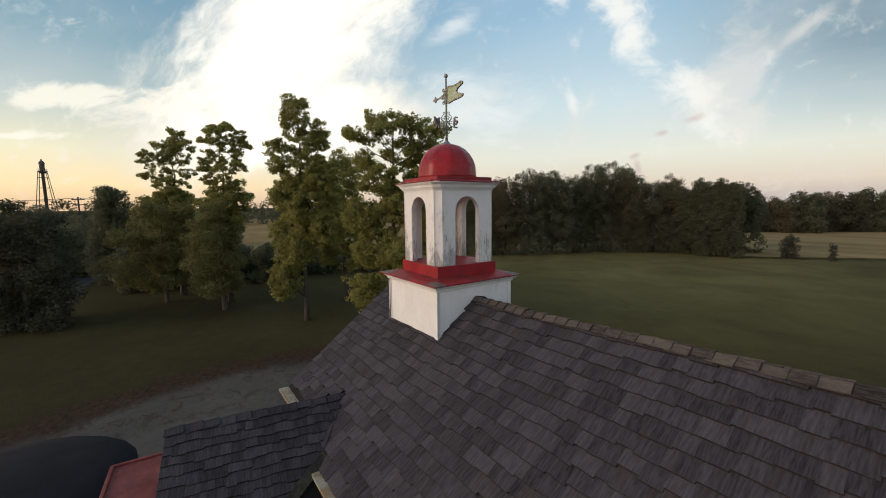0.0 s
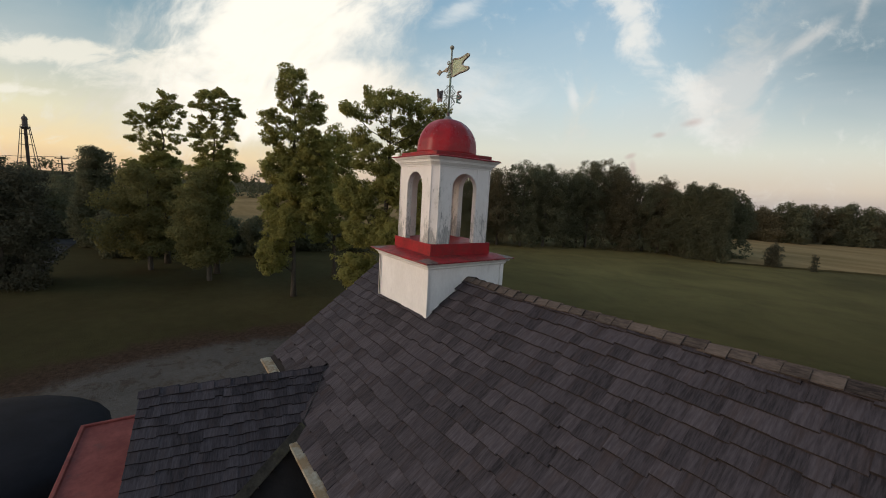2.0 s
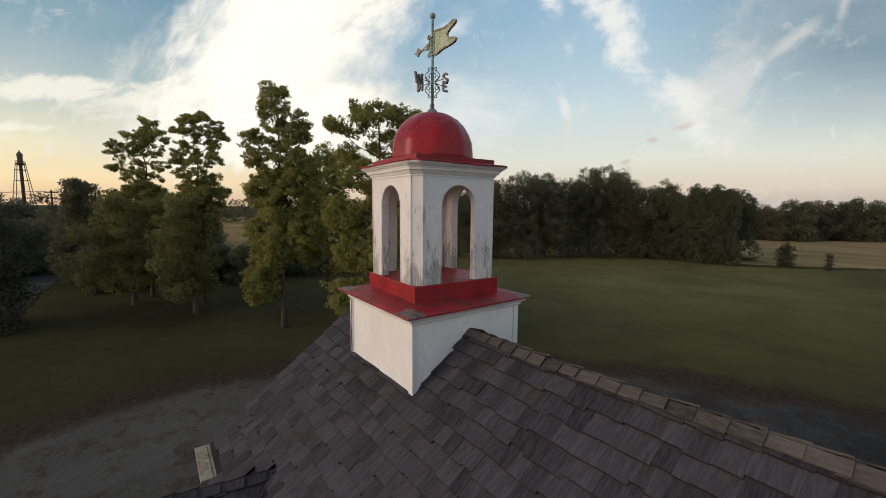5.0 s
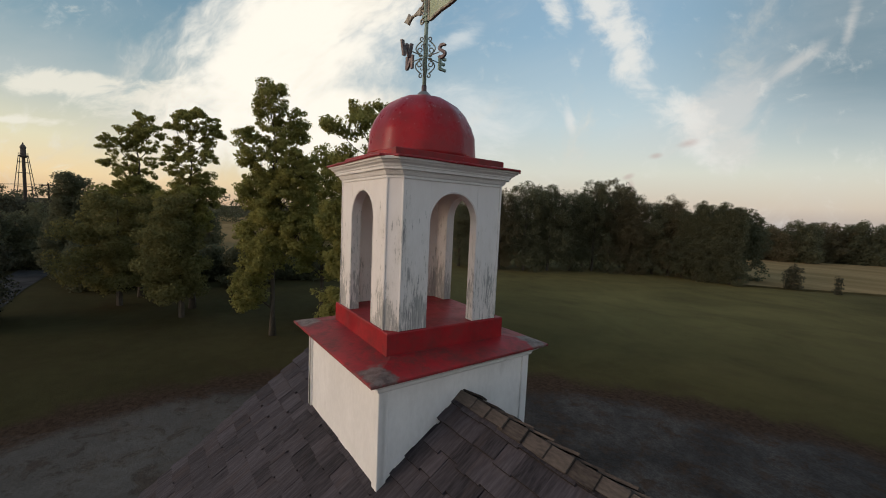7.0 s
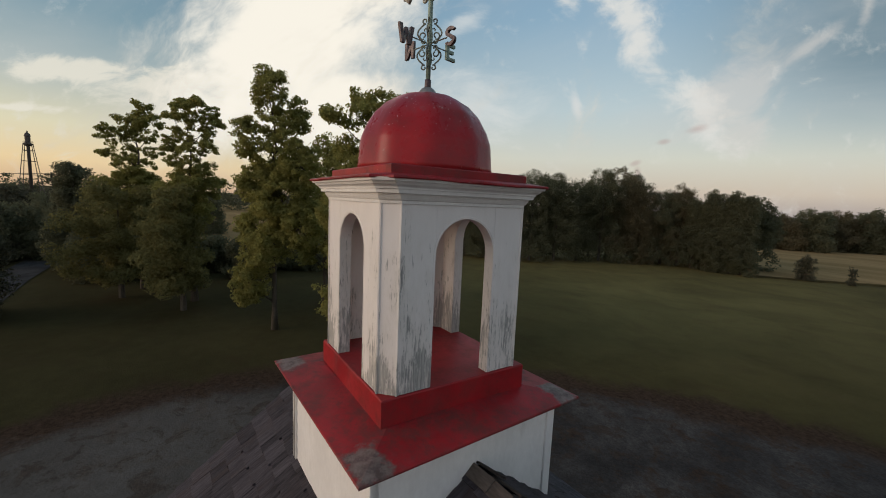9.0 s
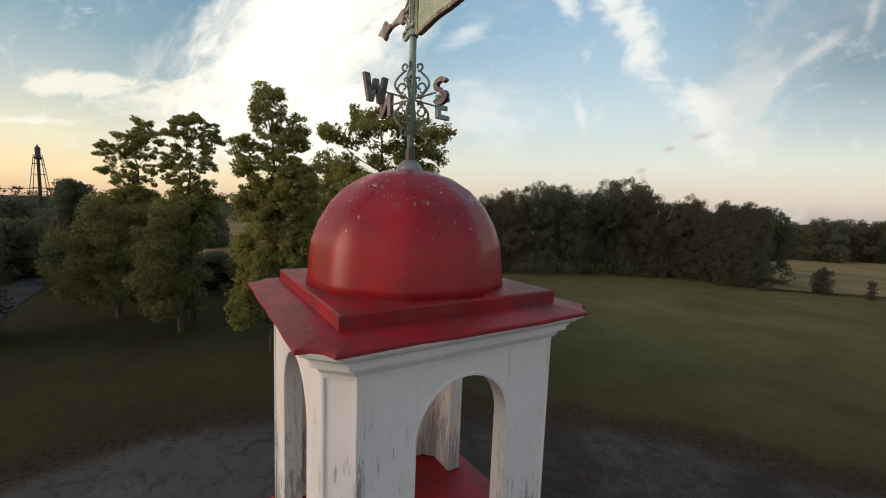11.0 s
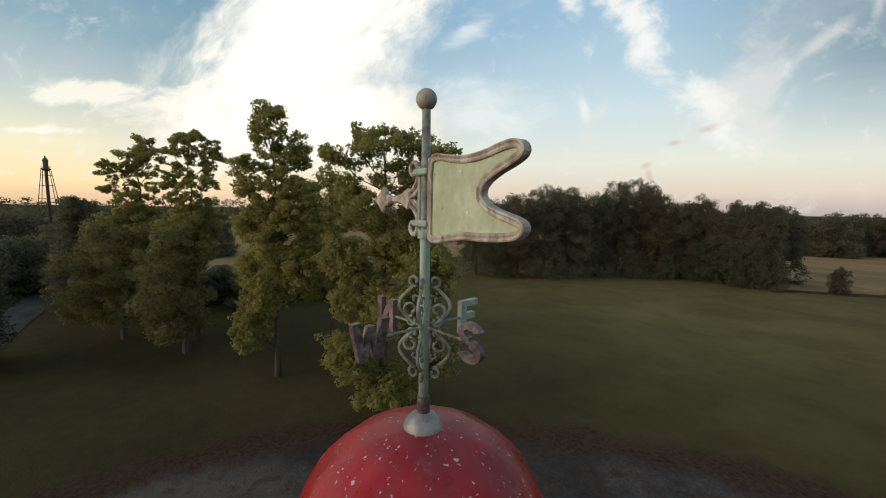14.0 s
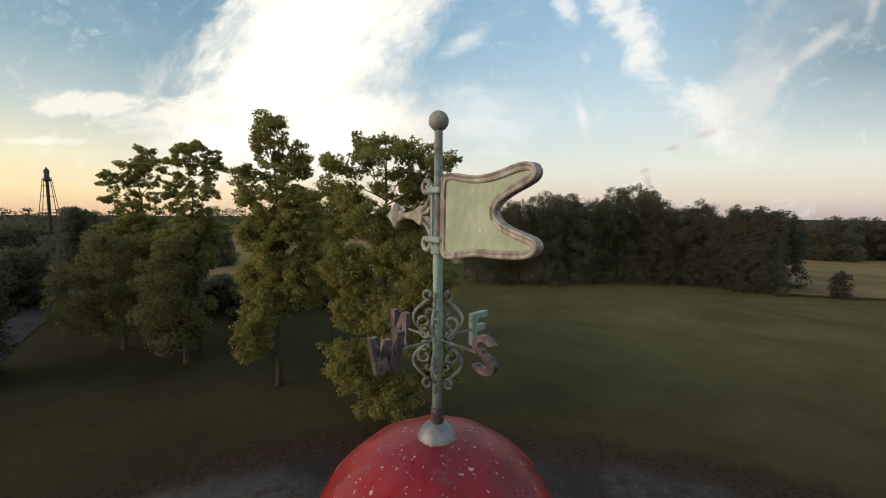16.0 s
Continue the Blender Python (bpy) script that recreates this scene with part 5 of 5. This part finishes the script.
bushy("shrub", "round dark shrub on the lawn edge", plan(-0.455, 44.0), 4.2, 5.0, 22, LEAF_DARK, 9000, 0.13, category="shrub")
for u, d, h in ((-0.37, 48.0, 3.6), (-0.29, 49.0, 3.3), (-0.21, 50.0, 3.6)):
    bushy("shrub", "low dark shrub at the edge of the far field", plan(u, d), h, 5.4, int(400 - u * 100), LEAF_DARK, 8000, 0.13, "shrubs at the lawn edge", category="shrub")

# the wood along the lawn
rng = random.Random(5)
edge_line = [(0.056, 63, 10.4), (0.105, 62, 11.6), (0.155, 61, 12.6), (0.215, 61, 13.8), (0.275, 62, 13.4), (0.33, 63, 13.2), (0.385, 64, 14.4), (0.425, 64.5, 15.2), (0.48, 64, 12.8), (0.535, 63, 11.8), (0.575, 62, 12.2),
             (0.61, 60, 10.6), (0.645, 58.5, 11.8), (0.675, 57, 11.4), (0.70, 56.2, 12.0), (0.727, 55.4, 11.4)]
for i, (u, d, h) in enumerate(edge_line):
    mat = LEAF_AUTUMN if i in (2, 7, 8, 10) else LEAF_DARK
    wood_tree("dark woodland tree at the far edge of the lawn", plan(u, d + 2.0), h, 9.0 if i == 7 else (5.0 if i > 10 else 7.4), 101 + i, mat, 42000, 0.088, 0.7 if i > 9 else 0.1)
    if i % 2:
        wood_tree("dark woodland tree standing deeper in the wood", plan(u + 0.03, d + 8), h, 7.0, 139 + i, LEAF_DARK, 15000, 0.15)
for i in range(16):
    u = 0.74 + i * 0.055
    bushy("hedgerow_tree", "russet-tinged tree in the far tree line beyond the field", plan(u, 104 + 3 * math.sin(i * 1.7)), 9.6 + 1.2 * math.sin(i * 2.3) - 1.2 * (0.5 if i < 2 else 0), 8.5, 180 + i, LEAF_AUTUMN if i % 3 else LEAF_DARK, 12000, 0.24, "far tree line", clump=1.6, tops=9)
bushy("field_bush", "small round bush at the edge of the field", plan(0.885, 55.2), 3.4, 2.2, 201, LEAF_EVERGREEN, 6000, 0.08, category="bush", clump=0.42)
bushy("field_bush", "thin sapling in the field margin", plan(0.995, 52.5), 2.3, 1.1, 202, LEAF_EVERGREEN, 1200, 0.08, category="bush", clump=0.28)


def far_wood(name, spots, height, seed, label, material):
    """A belt of distant trees."""
    rng = random.Random(seed)
    centres, radii = [], []
    for a, b in zip(spots, spots[1:]):
        steps = int((b - a).length / 4)
        for k in range(steps):
            p = a.lerp(b, k / steps)
            top = height * rng.uniform(0.8, 1.12)
            for j in range(4):
                centres.append((p.x + rng.uniform(-2, 2), p.y + rng.uniform(-2, 2), top * (j + 0.6) / 4.2))
                radii.append(rng.uniform(2.0, 3.4))
    return tagged(leaves(name, centres, radii, len(centres) * 70, 0.55, material, None, seed), label, "woods", "", "stuff")


far_wood("distant_woods", [plan(-1.5, 150), plan(-1.0, 170), plan(-0.5, 185), plan(0.0, 200), plan(0.25, 190)], 12.0, 31, "dark belt of distant woods", LEAF_DARK)
far_wood("distant_woods", [plan(-1.6, 70), plan(-1.25, 74), plan(-1.0, 84)], 8.0, 32, "dark hedge of trees along the lane", LEAF_DARK)

# ------------------------------------------------------------------ tower and pole
def tower(at, height):
    root = thing("range_tower", "tall dark skeleton light tower with a central tube and lantern", "tower", at)
    part("tube", lathe([(0.54, 0), (0.48, height * 0.80), (0.72, height * 0.82)], 12), TOWER_STEEL, root, smooth=True)
    part("gallery", lathe([(0.8, height * 0.80), (1.45, height * 0.823), (1.45, height * 0.832), (0.8, height * 0.837)], 12), TOWER_STEEL, root)
    part("gallery_rail", merge(*[pipe([(1.38 * math.cos(a), 1.38 * math.sin(a), z) for a in [math.pi * k / 8 for k in range(17)]], 0.05, 4) for z in (height * 0.845, height * 0.858)]), TOWER_STEEL, root)
    part("lantern", lathe([(0.78, height * 0.833), (0.78, height * 0.925), (0.96, height * 0.93), (0.66, height * 0.962), (0.24, height * 0.978), (0.2, height * 0.99), (0.12, height)], 12), TOWER_STEEL, root)
    w0, w1 = 3.4, 1.1
    corner = [(1, 1), (-1, 1), (-1, -1), (1, -1)]
    for sx, sy in corner:
        part("leg", pipe([(sx * w0, sy * w0, 0), (sx * w1, sy * w1, height * 0.82)], 0.12, 5), TOWER_STEEL, root)
    for f in (0.22, 0.42, 0.60, 0.74):
        w = w0 + (w1 - w0) * f / 0.82
        z = height * f
        for k in range(4):
            (ax, ay), (bx, by) = corner[k], corner[(k + 1) % 4]
            part("brace", pipe([(ax * w, ay * w, z), (bx * w, by * w, z)], 0.09, 4), TOWER_STEEL, root)
            part("brace", pipe([(ax * w * 0.5, ay * w * 0.5, z), (0, 0, z)], 0.07, 4), TOWER_STEEL, root)
    return root


tower(plan(-1.022, 150), 27.4)
pole = thing("utility_pole", "wooden utility pole with a cross-arm", "utility pole", plan(-0.94, 70))
part("shaft", pipe([(0, 0, 0), (0, 0, 10.4)], [0.17, 0.11], 8), POLE_WOOD, pole)
arm = Vector((0.64, 0.77, 0))
for z, half in ((9.95, 1.3), (9.0, 1.0)):
    part("cross_arm", boxed((-half, -0.06, z - 0.08), (half, 0.06, z + 0.08), 0.0, Matrix.Rotation(radians(50), 4, "Z")), POLE_WOOD, pole)
for x in (-1.1, 0.5, 1.1):
    top = arm * x + Vector((0, 0, 10.20))
    part("insulator", lathe([(0.05, 10.03), (0.06, 10.12), (0.03, 10.20)], 8), STEEL, pole).location = arm * x
    for way in (Vector((-0.77, 0.64, 0)), Vector((0.77, -0.64, 0))):
        run = [top + way * (45 * k / 6) - Vector((0, 0, 0.9 * (1 - (2 * k / 6 - 1) ** 2))) for k in range(7)]
        part("wire", pipe(run, 0.02, 4), STEEL, pole)

# ------------------------------------------------------------------ dark canopy beside the wing
canopy = thing("canvas_canopy", "dark canvas canopy standing on the gravel beside the wing", "canopy", (-4.1, -7.0, 0))
rows = []
for j in range(5):
    f = j / 4
    rows.append([(2.1 * (1 - f ** 1.8 * 0.98) * math.cos(2 * math.pi * i / 24), 2.15 * (1 - f ** 1.8 * 0.98) * math.sin(2 * math.pi * i / 24), 3.12 + 0.36 * f ** 0.8) for i in range(24)])
part("cover", lofted([[(x * 1.01, y * 1.01, 2.75) for x, y, z in rows[0]]] + rows), TARP, canopy, smooth=True)
for k in range(4):
    a = radians(45 + 90 * k)
    part("post", pipe([(1.8 * math.cos(a), 1.8 * math.sin(a), 0), (1.8 * math.cos(a), 1.8 * math.sin(a), 3.1)], 0.03, 6), STEEL, canopy)


# ------------------------------------------------------------------ shakes
LENGTH, THICK, SHOW = 0.34, 0.021, 0.175
WIDTHS = (0.10, 0.13, 0.16, 0.19, 0.22)


def shake_shape(w):
    """One tapered shake: butt end at the origin, running up along y, its face up."""
    h = w / 2 + 0.0012
    v = [(-h, 0, 0), (h, 0, 0), (h, LENGTH, 0), (-h, LENGTH, 0), (-h, 0.002, THICK), (h, 0.002, THICK), (h, LENGTH, 0.003), (-h, LENGTH, 0.003)]
    f = [(0, 3, 2, 1), (4, 5, 6, 7), (0, 1, 5, 4), (1, 2, 6, 5), (2, 3, 7, 6), (3, 0, 4, 7)]
    return v, f


def shared(w):
    mesh = bpy.data.meshes.new("shake")
    v, f = shake_shape(w)
    mesh.from_pydata(v, [], f)
    mesh.materials.append(SHAKE)
    mesh.materials.append(BUTT_SHADOW)
    mesh.polygons[2].material_index = 1
    return mesh


SHARED = {w: shared(w) for w in WIDTHS}


def lay(x0, x1, courses, to_world, keep, seed, near=None, size=1.0):
    """Courses of shakes: poses in plan (along, down the slope). keep tells whether one is laid; near whether it is a piece of its own."""
    rng = random.Random(seed)
    singles, rest = [], []
    for c in range(courses):
        down = SHOW * size * (c + 0.62)
        x = x0
        while x < x1:
            w = rng.choice(WIDTHS)
            mid = x + w * size / 2
            if keep(mid, down):
                m = to_world(mid, down + rng.uniform(-0.019, 0.019)) @ pose(0, 0, 0.024 + rng.uniform(0, 0.006), -3.4 + rng.uniform(-0.6, 0.6), rng.uniform(-1.2, 1.2), rng.uniform(-0.8, 0.8))
                m = m @ Matrix.Diagonal((size, min(size, (down + 0.01) / LENGTH), 1, 1))
                (singles if near and near(mid, down) and len(singles) < 300 else rest).append((w, m))
            x += w * size + rng.uniform(-0.001, 0.001)
    return singles, rest


def joined(name, items, parent, material, label):
    verts, faces = [], []
    for w, m in items:
        v, f = shake_shape(w)
        k = len(verts)
        verts += [tuple(m @ Vector(p)) for p in v]
        faces += [tuple(i + k for i in q) for q in f]
    ob = tagged(raw(name, verts, faces, material, parent), label, "", "", "stuff")
    ob.data.materials.append(BUTT_SHADOW)
    ob.data.polygons.foreach_set("material_index", [1 if i % 6 == 2 else 0 for i in range(len(faces))])
    return ob


def near_side(along, down):
    k = 1 / math.hypot(1, PITCH)
    o = Vector((along, -down * k, RIDGE - 0.03 - down * k * PITCH + lift(along)))
    return Matrix.Translation(o) @ Matrix.Rotation(math.atan(PITCH), 4, "X")


def far_side(along, down):
    return Matrix.Rotation(math.pi, 4, "Z") @ Matrix.Translation((0, 0, lift(-along) - lift(along))) @ near_side(along, down)


def wing_depth(x, y):
    """Height of the wing's roof over a place of the plan."""
    p = WTURN.inverted() @ Vector((x, y, 0))
    return WZ - WPITCH * abs(p.x - WX) if p.y < -1.7 else -9


def on_main(along, down):
    y, z = -down * 0.8, RIDGE - down * 0.6
    if along < GABLE_X + 0.03 or (along < -1.0 and down * 0.8 > SHORT_Y + 0.05):
        return False
    if abs(along) < B - 0.05 and down * 0.8 < B - 0.02:
        return False
    return z + 0.02 > wing_depth(along, y)


singles, rest = lay(GABLE_X, FAR_X, 19, near_side, on_main, 1, lambda x, d: 0.3 < x < 5.0 and d < 1.9)
for w, m in singles:
    ob = new("shake", SHARED[w])
    ob.parent = main_roof
    ob.matrix_basis = m
joined("shakes", rest, main_roof, SHAKE, "weathered grey cedar shakes")
singles, rest = lay(-FAR_X, -GABLE_X, 19, far_side, lambda x, d: not (abs(x) < B - 0.05 and d * 0.8 < B - 0.02), 2)
joined("shakes", rest, main_roof, SHAKE, "weathered grey cedar shakes")


def wing_east(along, down):
    k = 1 / math.hypot(1, WPITCH)
    o = Vector((WX + down * k, along, WZ - 0.025 - down * k * WPITCH))
    return Matrix.Translation(o) @ Matrix.Rotation(radians(90), 4, "Z") @ Matrix.Rotation(math.atan(WPITCH), 4, "X")


def wing_west(along, down):
    k = 1 / math.hypot(1, WPITCH)
    o = Vector((WX - down * k, along, WZ - 0.025 - down * k * WPITCH))
    return Matrix.Translation(o) @ Matrix.Rotation(radians(-90), 4, "Z") @ Matrix.Rotation(math.atan(WPITCH), 4, "X")


def on_wing(along, down):
    k = 1 / math.hypot(1, WPITCH)
    z = WZ - down * k * WPITCH
    p = WTURN @ Vector((WX + down * k, along, 0))
    # shakes left off: the dark deck stands for the shaded gap under the eave
    if p.x > 0.5 and p.y > -2.57 - 1.75 * (p.x - 0.55):
        return False
    return z + 0.20 > RIDGE + PITCH * along or along < -EAVE_Y + 0.1


singles, rest = lay(WEND, -1.8, 13, wing_east, on_wing, 3, lambda y, d: True, 0.79)
for w, m in singles:
    ob = new("shake", SHARED[w])
    ob.parent = wing_roof
    ob.matrix_basis = m
joined("shakes", rest + lay(WEND, -1.8, 13, wing_west, on_wing, 4, None, 0.79)[1], wing_roof, SHAKE, "weathered grey cedar shakes")


def ridge_run(start, step, count, place, parent, seed, material, raised=1.0):
    """Pairs of shakes bent over a ridge, each lapping the one before."""
    rng = random.Random(seed)
    for i in range(count):
        for s in (-1, 1):
            w, d = 0.098 + rng.uniform(-0.012, 0.015), 0.012 + rng.uniform(0, 0.006)
            bm = bmesh.new()
            box(bm, (-0.115, 0, 0), (0.115, w, d))
            for v in bm.verts:
                if v.co.x < 0:
                    v.co.z -= 0.012
            m = place(start + step * i + rng.uniform(-0.01, 0.01), s) @ pose(0, 0, 0.016 + raised * rng.uniform(0.004, 0.014), 0, raised * rng.uniform(-4.6, -2.0), rng.uniform(-2.5, 2.5))
            ob = part("ridge_shake", bm, material, parent)
            ob.matrix_basis = m


def main_ridge(x, s):
    return Matrix.Translation((x, 0, RIDGE + lift(x))) @ Matrix.Rotation(-s * math.atan(PITCH), 4, "X") @ Matrix.Diagonal((1, s, 1, 1))


def wing_ridge(y, s):
    return Matrix.Translation((WX, y, WZ)) @ Matrix.Rotation(radians(90), 4, "Z") @ Matrix.Rotation(-s * math.atan(WPITCH), 4, "X") @ Matrix.Diagonal((1, s, 1, 1))


ridge_run(0.86, 0.178, 48, main_ridge, main_roof, 7, RIDGE_SHAKE)
ridge_run(-1.70, 0.205, 5, main_ridge, main_roof, 8, RIDGE_SHAKE)
ridge_run(WEND + 0.1, 0.205, 12, wing_ridge, wing_roof, 9, SHAKE, 0.45)
